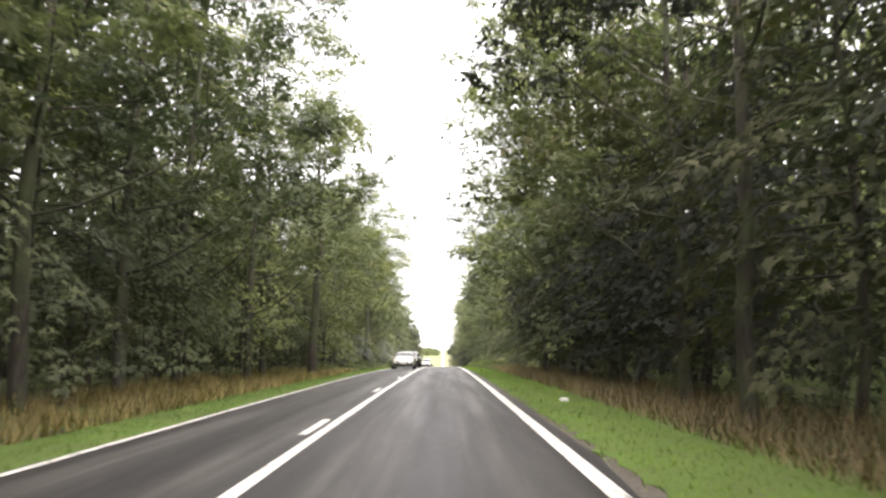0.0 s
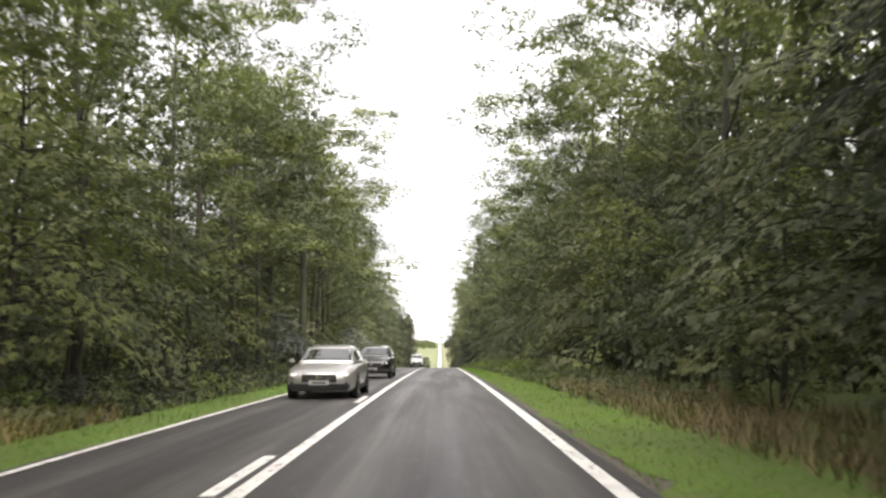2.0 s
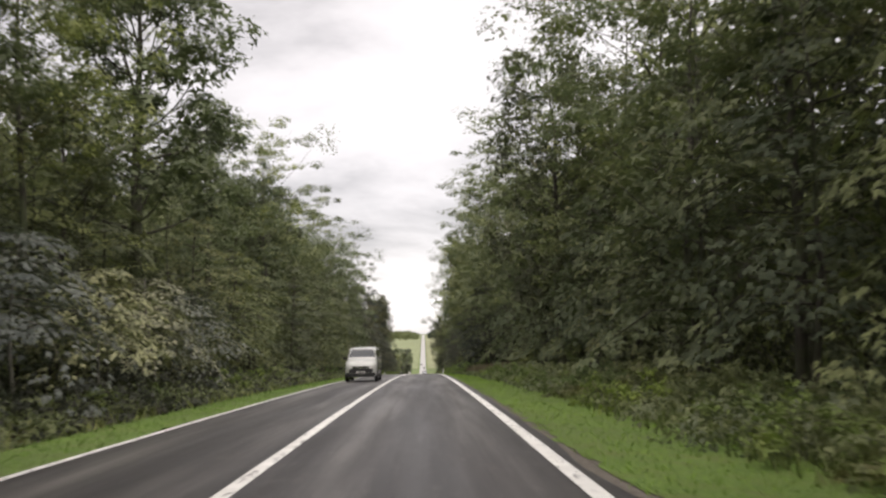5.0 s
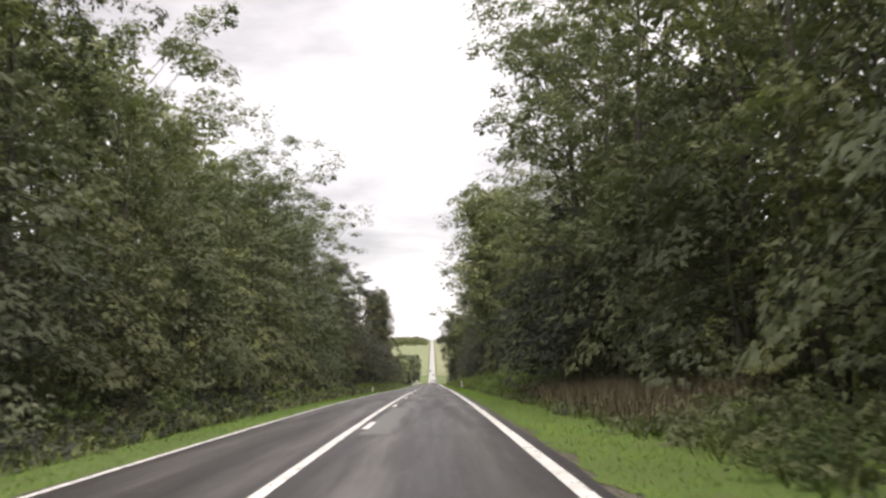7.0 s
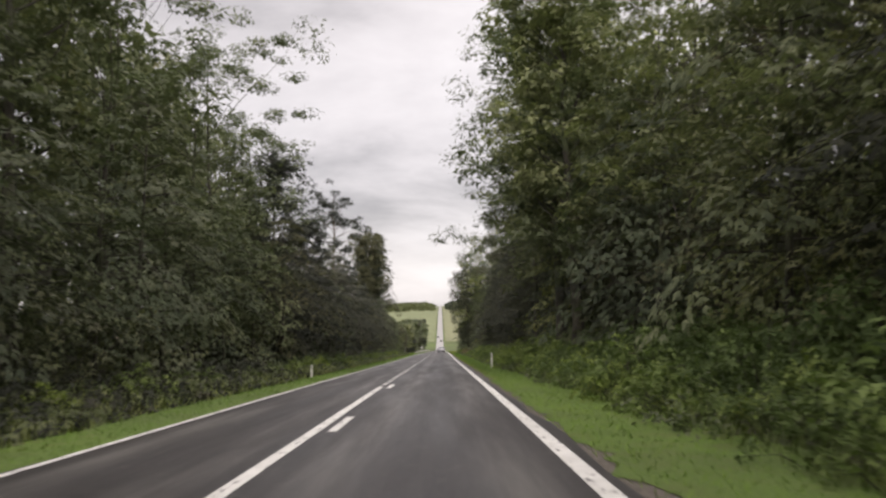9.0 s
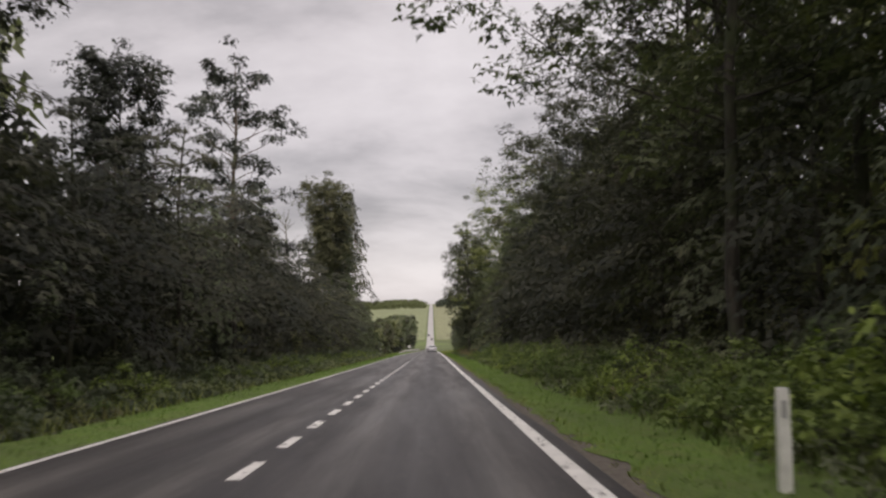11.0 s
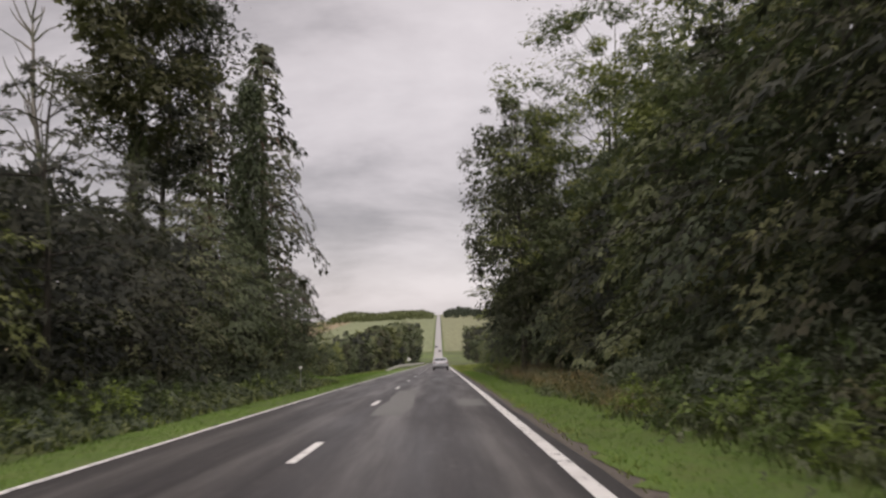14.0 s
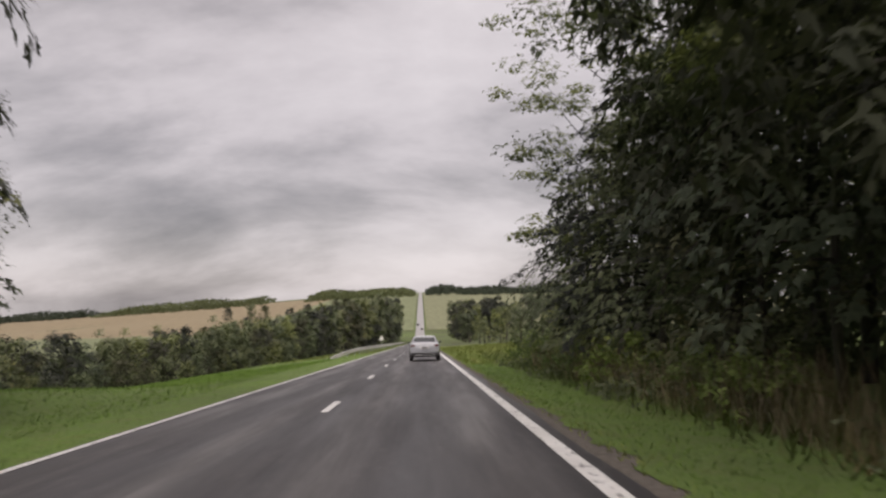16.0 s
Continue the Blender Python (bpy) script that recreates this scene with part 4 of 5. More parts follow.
# brambles beside the verge. y from, y to, x, size at the start and the end, step
for y0, y1, x, s0, s1, step in ((80, 174, 6.6, 0.45, 0.6, 3.6), (200, 264, 6.3, 0.55, 0.65, 1.7), (202, 266, 7.5, 0.85, 0.95, 2.2), (264, 340, 6.4, 0.55, 0.5, 2.2), (266, 340, 7.7, 0.85, 0.75, 2.8),
                                (376, 404, 7.1, 0.7, 0.8, 2.2), (62, 250, -6.5, 0.45, 0.55, 6.0), (250, 368, -6.2, 0.55, 0.5, 3.4)):
    y = y0
    while y < y1:
        k = s0 + (s1 - s0) * (y - y0) / (y1 - y0)
        plant(BRAMBLE, rng.integers(0, 3), x + rng.uniform(-0.45, 0.45), y, k * rng.uniform(0.75, 1.25), rng.uniform(0, 360), "brambles along the verge")
        y += step * rng.uniform(0.7, 1.3)


def thicket(x0, x1, y0, y1, low, high, count, seed, mat, label):
    """A bank of bramble, fern and nettle that rises from the verge to the wood, lumpy and closed."""
    r = np.random.default_rng(seed)
    x, y = x0 + (x1 - x0) * r.uniform(0, 1, count), r.uniform(y0, y1, count)
    f = np.abs(x - x0) / abs(x1 - x0)
    lump = 0.75 + 0.22 * np.sin(y * 0.83 + 1.7 * np.sin(x * 0.9)) + 0.2 * np.sin(y * 2.1 + x * 1.3) + r.normal(0, 0.12, count)
    h = (low + (high - low) * smooth(0.0, 0.75, f)) * np.clip(lump, 0.3, 1.4) * smooth(0, 6, y - y0) * smooth(0, 6, y1 - y)
    c = np.stack([x, y, ground_z(x, y) + h * r.uniform(0.45, 1.0, count)], 1)
    fine, fn = sprays(c, 0.22 + 0.16 * h, 8, 0.115, 0.6, 0.3, seed, 4, 0.8)
    broad, bn = sprays(c - np.array([0, 0, 0.12]), 0.2 + 0.14 * h, 2, 0.2, 0.6, 0.3, seed + 1, 3, 0.8)
    ob = new("bramble_thicket", fast_mesh("bramble_thicket", [fine, broad], mat, [fn, bn]))
    tagged(ob, label, "thicket", kind="stuff")


thicket(6.6, 10.2, 200, 268, 0.6, 1.9, 2500, 610, LEAF_BRAMBLE, "bright green bramble and fern bank beside the verge")
thicket(6.2, 10.0, 262, 345, 0.5, 1.25, 1900, 611, LEAF_WEED, "dull green bramble and nettle bank below the wood")
thicket(7.0, 10.6, 324, 350, 0.9, 2.8, 1300, 615, LEAF_WEED, "dull green ivy and bramble mound at the foot of the wood")
thicket(5.9, 8.8, 74, 182, 0.25, 0.85, 2000, 612, LEAF_WEED, "dull green bramble and nettle bank below the wood")
# darker than the other banks: the wood's shade is in the leaf colour
thicket(-4.6, -8.2, 60, 252, 0.14, 0.75, 2800, 614, LEAF_SHADE, "nettles and bramble under the wood's edge, its shade put into their dark colour")
thicket(-4.7, -8.4, 252, 374, 0.18, 0.95, 2600, 613, LEAF_WEED, "dull green bramble and nettle bank below the wood")


# ---------------------------------------------------------------- grass
def blades(name, x0, x1, y0, y1, count, height, lean, width, mat, seed, label, density=None):
    r = np.random.default_rng(seed)
    x, y = r.uniform(x0, x1, count), r.uniform(y0, y1, count)
    if density:
        keep = density(x, y, r)
        x, y = x[keep], y[keep]
    z = ground_z(x, y) - 0.03
    hgt = height * r.uniform(0.5, 1.2, len(x))
    an, la = r.uniform(0, 6.283, len(x)), r.normal(0, lean, (len(x), 2))
    wx, wy = np.cos(an) * width / 2, np.sin(an) * width / 2
    p = np.stack([np.stack([x - wx, y - wy, z], 1), np.stack([x + wx, y + wy, z], 1),
                  np.stack([x + la[:, 0] * hgt, y + la[:, 1] * hgt, z + hgt], 1)], 1)
    up = unit(np.column_stack([la * 0.8, np.full(len(x), 1.0)]))
    ob = new(name, fast_mesh(name, [p], mat, [up]))
    return tagged(ob, label, "grass", kind="stuff")


def tufty(x, y, r):
    return (np.sin(x * 2.3 + 0.7 * np.sin(y * 0.9)) + np.sin(y * 1.7 + x) + r.normal(0, 0.7, len(x))) > -0.6


blades("verge_grass", 3.66, 6.4, -10, 235, 80000, 0.11, 0.75, 0.02, GRASS_GREEN, 312, "short bright green mown grass beside the asphalt")
blades("verge_grass", 3.74, 4.1, 235, 420, 6000, 0.1, 0.7, 0.03, GRASS_MEADOW, 313, "short bright green mown grass beside the asphalt", tufty)
blades("verge_grass", 3.95, 6.4, 235, 420, 64000, 0.11, 0.75, 0.02, GRASS_GREEN, 301, "short bright green mown grass beside the asphalt")
blades("verge_grass", -4.5, -2.68, -10, 440, 90000, 0.11, 0.75, 0.02, GRASS_GREEN, 302, "short bright green mown grass beside the asphalt")
blades("tall_grass", 5.7, 8.4, -10, 77, 26000, 0.5, 0.35, 0.024, GRASS_DRY, 303, "tall dry tan grass along the wood", tufty)
blades("tall_grass", -8.0, -4.4, -10, 62, 22000, 0.42, 0.35, 0.024, GRASS_DRY, 304, "tall dry tan grass along the wood", tufty)
blades("tall_grass", 6.1, 9.4, 176, 206, 14000, 0.95, 0.25, 0.024, GRASS_DRY, 305, "tall dry tan grass along the wood", tufty)
blades("tall_grass", 5.6, 8.2, 60, 420, 34000, 0.4, 0.4, 0.035, GRASS_MEADOW, 306, "tall green weeds and grass", tufty)
blades("tall_grass", -8.0, -4.4, 40, 376, 20000, 0.36, 0.4, 0.035, GRASS_MEADOW, 307, "tall green weeds and grass", tufty)
blades("tall_grass", 5.9, 8.6, 335, 372, 6000, 0.6, 0.4, 0.03, GRASS_DRY, 308, "tall dry tan grass along the wood", tufty)
blades("tall_grass", 6.2, 8.6, 366, 398, 5000, 1.1, 0.28, 0.02, GRASS_DRY, 314, "tall pale dry stalks at the foot of the wood", tufty)
blades("meadow_grass", -14, -4.2, 366, 424, 60000, 0.15, 0.7, 0.028, GRASS_GREEN, 315, "bright green meadow grass beside the verge")
blades("meadow_grass", -30, -5.0, 386, 470, 30000, 0.12, 0.6, 0.05, GRASS_GREEN, 309, "rough green meadow grass on a slope")
blades("meadow_grass", 3.9, 25, 404, 480, 25000, 0.3, 0.5, 0.06, GRASS_MEADOW, 310, "rough green meadow grass on a slope")
blades("meadow_grass", -12, -2.9, 440, 620, 15000, 0.25, 0.5, 0.09, GRASS_MEADOW, 311, "rough green meadow grass on a slope")


def weeds(x0, x1, y0, y1, count, size, seed, mat, label):
    """Low lumpy weeds: small leafy clumps, thicker in drifts."""
    r = np.random.default_rng(seed)
    x, y = r.uniform(x0, x1, count), r.uniform(y0, y1, count)
    drift = np.sin(y * 0.55 + 1.3 * np.sin(y * 0.21)) + 0.8 * np.sin(y * 1.37 + x * 1.1) + r.normal(0, 0.5, count)
    outer = np.clip((np.abs(x) - min(abs(x0), abs(x1))) / abs(x1 - x0), 0, 1)
    keep = drift > 0.7 - 1.6 * outer
    x, y, outer = x[keep], y[keep], outer[keep]
    h = size * (0.35 + 0.9 * outer) * r.uniform(0.5, 1.4, len(x))
    c = np.stack([x, y, ground_z(x, y) + 0.55 * h], 1)
    leafs, out = sprays(c, 0.25 + 0.5 * h, 9, 0.1, 0.75, 0.3, seed, 4, 0.7)
    ob = new("roadside_weeds", fast_mesh("roadside_weeds", [leafs], mat, [out]))
    tagged(ob, label, "weeds", kind="stuff")


weeds(5.3, 7.6, 62, 404, 3600, 0.5, 601, LEAF_WEED, "dull green nettles and weeds in lumpy drifts along the verge")
weeds(-7.0, -4.3, 55, 371, 3600, 0.4, 602, LEAF_WEED, "dull green nettles and weeds in lumpy drifts along the verge")

# ---------------------------------------------------------------- valley and hill
for nm, xs, ys, mat, lb in (("stubble_field", np.linspace(-1500, -120, 28), np.linspace(960, 1880, 32), FIELD_STUBBLE, "brown stubble field on the far hillside"),
                            ("pasture_field", np.linspace(-150, -4.6, 12), np.linspace(985, 1960, 34), FIELD_GREEN, "pale green pasture on the far hillside"),
                            ("mown_field", np.linspace(5.4, 700, 20), np.linspace(985, 1960, 34), FIELD_PALE, "pale yellow-green mown field on the far hillside"),
                            ("pasture_field", np.linspace(-900, -70, 20), np.linspace(760, 985, 12), FIELD_GREEN, "pale green pasture on the valley side")):
    lift = 0.2 if nm == "stubble_field" else 0.3
    tagged(draped(nm, xs, ys, lift, mat), lb, "field", kind="structure")

belt_line = [(-30, 395, 5.3), (-29, 420, 5.5), (-28, 440, 5.8), (-26.5, 465, 6.3), (-24, 494, 7.1), (-21, 525, 8.2), (-18.5, 555, 9.6), (-16, 590, 11.5), (-15, 640, 14), (-15, 700, 16), (-16, 760, 17.5), (-18, 850, 19)]
for a, b in zip(belt_line, belt_line[1:]):
    k = max(2, int(math.dist(a[:2], b[:2]) / 2.9))
    for i in range(k):
        f = (i + rng.uniform(0, 0.6)) / k
        x, y, hh = (a[j] + (b[j] - a[j]) * f for j in range(3))
        plant(BELT if y < 520 else BELT_FAR, rng.integers(0, 6), x + rng.uniform(-1.5, 1.0), y, hh / 10 * rng.uniform(0.85, 1.1), rng.uniform(0, 360), "trees of the hedgerow")
        if y < 530:
            plant(BELT, rng.integers(0, 3), x + rng.uniform(1.2, 2.6), y + 1.5, hh / 10 * rng.uniform(0.4, 0.62), rng.uniform(0, 360), "trees of the hedgerow")
        if i % 2:
            plant(BELT_FAR, rng.integers(0, 2), x - rng.uniform(4, 9), y, hh / 10 * rng.uniform(0.85, 1.15), rng.uniform(0, 360), "trees of the hedgerow")
for x, y, hh in ((12, 560, 7), (14, 575, 8), (13, 592, 8), (16, 610, 10), (15, 630, 11), (17, 655, 12.5), (17, 680, 13.5), (19, 705, 14), (18, 735, 15), (22, 600, 10), (24, 640, 12), (27, 680, 14),
                 (12, 428, 3.2), (14, 436, 4.0), (11.5, 446, 3.6), (15, 455, 5), (12.5, 470, 4.5), (19, 425, 5), (17, 442, 5), (20, 458, 6), (16, 472, 5.5), (11, 486, 3.4), (14, 494, 5), (18, 500, 6), (12, 512, 4.5), (15, 528, 6), (19, 540, 7), (12, 545, 6), (-150, 1180, 14), (-190, 1200, 13), (-165, 1195, 15)):
    plant(BELT if y < 520 else BELT_FAR, int(y), x, y, hh / 10, (y * 71) % 360, "trees of the hedgerow")


def far_wood(name, x0, x1, y0, y1, h, count, seed):
    """A wood on the ridge: one ragged mass of leaf clumps."""
    r = np.random.default_rng(seed)
    x, y = r.uniform(x0, x1, count), r.uniform(y0, y1, count)
    top = h * (0.75 + 0.25 * np.sin(x / 23.0) * np.sin(x / 61.0 + 1.0)) * np.minimum(1, np.minimum(x - x0, x1 - x) / 25 + 0.35)
    z = ground_z(x, y) + top * r.uniform(0.0, 1.0, count)
    leafs, out = sprays(np.stack([x, y, z], 1), np.full(count, 2.2), 5, 2.4, 0.9, 0.1, seed, 3, 0.2)
    ob = new(name, fast_mesh(name, [leafs], LEAF_FAR, [out]))
    return tagged(ob, "distant dark green wood on the ridge", "wood", kind="stuff")


for x0, x1, y0, y1, k in ((21, 75, -60, 398, 407), (-75, -21, -60, 262, 406)):
    tagged(far_wood("woodland", x0, x1, y0, y1, 17, 4200 if x0 > 0 else 3000, k), "broadleaf wood stretching away from the road", "wood", kind="stuff")
far_wood("ridge_wood", -190, -10, 1740, 1990, 15, 2200, 401)
far_wood("ridge_wood", 11, 420, 1760, 1990, 15, 3200, 402)
far_wood("ridge_wood", -560, -270, 1800, 1960, 17, 2000, 403)
far_wood("ridge_wood", -840, -590, 1820, 1940, 15, 1400, 404)
far_wood("ridge_wood", -1100, -900, 1880, 1940, 11, 700, 405)

# ---------------------------------------------------------------- vehicles
def paint(name, color, rough=0.22, metal=0.0):
    k = Mat(name, rough, metal)
    k.color(k.ramp(k.noise(3.0, 4.0), [(0.3, tuple(0.85 * v for v in color)), (0.7, color)]))
    k.b.inputs["Coat Weight"].default_value = 0.6
    k.b.inputs["Coat Roughness"].default_value = 0.03
    return k.m


WHITE_PAINT, SILVER_PAINT = paint("white_car_paint", (0.35, 0.36, 0.38)), paint("silver_car_paint", (0.50, 0.49, 0.48), 0.3, 0.6)
BLACK_PAINT, VAN_PAINT = paint("black_car_paint", (0.006, 0.006, 0.007), 0.12), paint("white_van_paint", (0.42, 0.43, 0.41))
BLACK_PLASTIC, RUBBER = plain("black_plastic", (0.025, 0.025, 0.026), 0.6), plain("tyre_rubber", (0.022, 0.021, 0.02), 0.85)
DARK_TRIM = plain("black_trim", (0.008, 0.008, 0.009), 0.45)
ALLOY, CHROME = plain("alloy_wheel", (0.45, 0.45, 0.46), 0.3, 0.9), plain("chrome", (0.7, 0.7, 0.7), 0.12, 1.0, 0.08)
CAR_GLASS = Mat("dark_car_glass", 0.03, 0.0, (0.018, 0.021, 0.022))
CAR_GLASS.b.inputs["IOR"].default_value = 2.3
CAR_GLASS = CAR_GLASS.m
LENS_RED = Mat("red_lamp_lens", 0.15, 0.0, (0.11, 0.012, 0.012)).m
PLATE = plain("number_plate", (0.5, 0.49, 0.47), 0.4, 0, 0.1)
PLATE_BAR = plain("plate_marking", (0.10, 0.10, 0.11), 0.5)
LAMP = Mat("lit_headlamp", 0.1, 0.0, (0.9, 0.9, 0.85))
LAMP.b.inputs["Emission Color"].default_value = (1.0, 0.95, 0.85, 1)
LAMP.b.inputs["Emission Strength"].default_value = 0.25
LAMP = LAMP.m
LAMP_OFF = Mat("clear_lamp_lens", 0.1, 0.0, (0.45, 0.45, 0.46)).m


def loft(sections):
    """Verts and faces through a row of cross-sections of equal length, closed at both ends."""
    n = len(sections[0])
    v = [tuple(p) for s in sections for p in s]
    f = [(i * n + j, i * n + j + 1, (i + 1) * n + j + 1, (i + 1) * n + j) for i in range(len(sections) - 1) for j in range(n - 1)]
    f += [(i * n + n - 1, i * n, (i + 1) * n, (i + 1) * n + n - 1) for i in range(len(sections) - 1)]
    f += [tuple(range(n))[::-1], tuple(range((len(sections) - 1) * n, len(sections) * n))]
    return v, f


def dense(rows, cols, k):
    """Stations interpolated smoothly, k steps between two given ones."""
    rows = np.asarray(rows, float)
    t = np.arange(len(rows))
    tt = np.linspace(0, len(rows) - 1, (len(rows) - 1) * k + 1)
    return np.stack([np.interp(tt, t, rows[:, c]) for c in range(cols)], 1)


def panel(sections, u0, u1, v0, v1, off, n=7):
    """A skin patch over part of a loft (u along the stations, v along the section), lifted off it."""
    S = np.array(sections)

    def at(u, v):
        i, j = min(int(u), S.shape[0] - 2), min(int(v), S.shape[1] - 2)
        a, b = u - i, v - j
        return (S[i, j] * (1 - a) * (1 - b) + S[i + 1, j] * a * (1 - b) + S[i, j + 1] * (1 - a) * b + S[i + 1, j + 1] * a * b)

    g = np.array([[at(u0 + (u1 - u0) * i / (n - 1), v0 + (v1 - v0) * j / (n - 1)) for j in range(n)] for i in range(n)])
    nr = np.cross(g[-1, n // 2] - g[0, n // 2], g[n // 2, -1] - g[n // 2, 0])
    nr = unit(nr)
    mid = S.reshape(-1, 3).mean(0)
    if np.dot(nr, g[n // 2, n // 2] - mid) < 0:
        nr = -nr
    top = g + nr * off
    low = g - nr * 0.01
    v = list(top.reshape(-1, 3)) + list(low.reshape(-1, 3))
    f, o = [], n * n
    for i in range(n - 1):
        for j in range(n - 1):
            f.append((i * n + j, i * n + j + 1, (i + 1) * n + j + 1, (i + 1) * n + j))
    rim = [j for j in range(n)] + [i * n + n - 1 for i in range(1, n)] + [(n - 1) * n + j for j in range(n - 2, -1, -1)] + [i * n for i in range(n - 2, 0, -1)]
    f += [(rim[k], rim[(k + 1) % len(rim)], rim[(k + 1) % len(rim)] + o, rim[k] + o) for k in range(len(rim))]
    return v, f


def block(cx, cy, cz, sx, sy, sz, bevel=0.02):
    """A bevelled box as verts and faces."""
    bm = bmesh.new()
    bmesh.ops.create_cube(bm, size=1.0, matrix=Matrix.Translation((cx, cy, cz)) @ Matrix.Diagonal((sx, sy, sz, 1)))
    bmesh.ops.bevel(bm, geom=bm.edges[:], offset=min(bevel, 0.45 * min(sx, sy, sz)), segments=2, affect="EDGES")
    bm.verts.index_update()
    v, f = [tuple(x.co) for x in bm.verts], [tuple(x.index for x in q.verts) for q in bm.faces]
    bm.free()
    return v, f


def ring_solid(profile, cx, cy, cz, sides=24):
    """A solid of revolution about the x axis: profile of (x, radius)."""
    v, f, n = [], [], len(profile)
    for k in range(sides):
        an = 2 * math.pi * k / sides
        for x, r in profile:
            v.append((cx + x, cy + r * math.cos(an), cz + r * math.sin(an)))
    for k in range(sides):
        for i in range(n - 1):
            a, b = k * n + i, ((k + 1) % sides) * n + i
            f.append((a, b, b + 1, a + 1))
    return v, f


def part(name, vf, mat, parent, label="", soft=False):
    ob = mesh_object(name, vf[0], vf[1], mat, parent, soft)
    if label:
        ob["label"] = label
    return ob


def add_wheel(root, x, y, r, width, side):
    tyre = [(-width / 2, r * 0.66), (-width / 2, r * 0.9), (-width * 0.36, r * 0.985), (0, r), (width * 0.36, r * 0.985), (width / 2, r * 0.9), (width / 2, r * 0.66)]
    wheel = part("wheel", ring_solid(tyre, x, y, r, 28), RUBBER, root, "black rubber tyre", True)
    xo = x + side * width * 0.40
    v, f = ring_solid([(0.0, 0.02), (0.0, r * 0.14)], xo, y, r, 20)
    vs, fs = ring_solid([(-0.02 * side, r * 0.56), (0.012 * side, r * 0.60), (0.012 * side, r * 0.67), (-0.03 * side, r * 0.68)], xo, y, r, 28)
    pieces = [(v, f), (vs, fs)]
    for k in range(5):
        an = 2 * math.pi * k / 5
        c, s = math.cos(an), math.sin(an)
        pts = []
        for rr, hw in ((0.08, 0.045), (0.62, 0.028)):
            for sgn in (-1, 1):
                for dx in (0.0, -0.03 * side):
                    pts.append((xo + dx, y + r * rr * c - sgn * hw * s, r + r * rr * s + sgn * hw * c))
        pieces.append((pts, [(0, 2, 6, 4), (1, 3, 7, 5), (0, 1, 5, 4), (2, 3, 7, 6), (4, 5, 7, 6), (0, 1, 3, 2)]))
    part("rim", join_tubes([(list(a), list(b)) for a, b in pieces]), ALLOY, wheel, "grey alloy rim")


def car(name, label, color, body, cabin, wheels, wheel_r, plate_z, lit=False, rails=False, tail=True, bars=3):
    """A car, nose towards +y. body: (y, half width, low, top); cabin: (y, half width at the belt, half width at the roof, belt, top)."""
    root = new(name)
    B = dense(body, 4, 4)
    secs = []
    for y, w, lo, hi in B:
        half = [(0.86 * w, lo), (0.97 * w, lo + 0.10), (w, lo + (hi - lo) * 0.45), (0.985 * w, hi - 0.14), (0.93 * w, hi - 0.05), (0.72 * w, hi), (0.35 * w, hi + 0.022), (0, hi + 0.028)]
        secs.append([(-x, y, z) for x, z in half] + [(x, y, z) for x, z in half[-2::-1]])
    part("body", loft(secs), color, root, "", True)
    C = dense(cabin, 5, 4)
    cs = []
    for y, wb, wt, zb, zt in C:
        hgt = max(zt - zb, 0.012)
        half = [(wb, zb - 0.05), (wb, zb), (wb + (wt - wb) * 0.86, zb + hgt * 0.86), (wt * 0.92, zb + hgt * 0.97), (wt * 0.5, zb + hgt), (0, zb + hgt)]
        cs.append([(-x, y, z) for x, z in half] + [(x, y, z) for x, z in half[-2::-1]])
    part("cabin", loft(cs), color, root, "", True)
    K = len(cabin) - 1
    part("windscreen", panel(cs, 0.55, 3.75, 2.35, 7.65, 0.008), CAR_GLASS, root, "dark reflecting windscreen glass", True)
    part("rear_window", panel(cs, 4 * K - 3.6, 4 * K - 0.7, 2.4, 7.6, 0.008), CAR_GLASS, root, "dark rear window glass", True)
    mid = 4 * (K // 2 + (K % 2)) - 1.5
    for v0, v1 in ((1.12, 1.9), (8.1, 8.88)):
        part("side_window", panel(cs, 2.6, mid - 0.12, v0, v1, 0.007), CAR_GLASS, root, "dark side window glass", True)
        part("side_window", panel(cs, mid + 0.12, 4 * K - 2.6, v0, v1, 0.007), CAR_GLASS, root, "dark side window glass", True)
    y0, w0 = body[1][0], body[1][1]
    y9, w9 = body[-2][0], body[-2][1]
    lo0, hi0, lo9, hi9 = body[1][2], body[1][3], body[-2][2], body[-2][3]
    nose, tail_y = body[0][0], body[-1][0]
    part("front_bumper", block(0, nose - 0.10, lo0 + 0.13, 2 * w0 * 0.94, 0.26, 0.22, 0.05), DARK_TRIM, root, "black lower front bumper")
    part("grille", block(0, nose - 0.03, (lo0 + hi0) / 2 + 0.06, w0 * 1.2, 0.11, 0.30, 0.07), DARK_TRIM, root, "black radiator grille")
    for k in range(bars):
        part("grille_bar", block(0, nose + 0.022, (lo0 + hi0) / 2 + 0.04 + 0.06 * k, w0 * 1.06, 0.02, 0.014, 0.005), CHROME, root, "chrome grille bar")
    for s in (-1, 1):
        part("headlight", block(s * w0 * 0.80, nose - 0.12, (lo0 + hi0) / 2 + 0.16, w0 * 0.24, 0.24, 0.06, 0.028), LAMP if lit else LAMP_OFF, root, "lit white headlight" if lit else "clear headlight")
        part("tail_light", block(s * w9 * 0.80, tail_y + 0.06, hi9 - 0.20, w9 * 0.34, 0.16, 0.13, 0.03), LENS_RED, root, "dark red tail light")
        part("door_mirror", block(s * (body[3][1] + 0.09), cabin[0][0] - 0.42, cabin[0][3] + 0.06, 0.18, 0.10, 0.13, 0.04), color if lit else BLACK_PLASTIC, root)
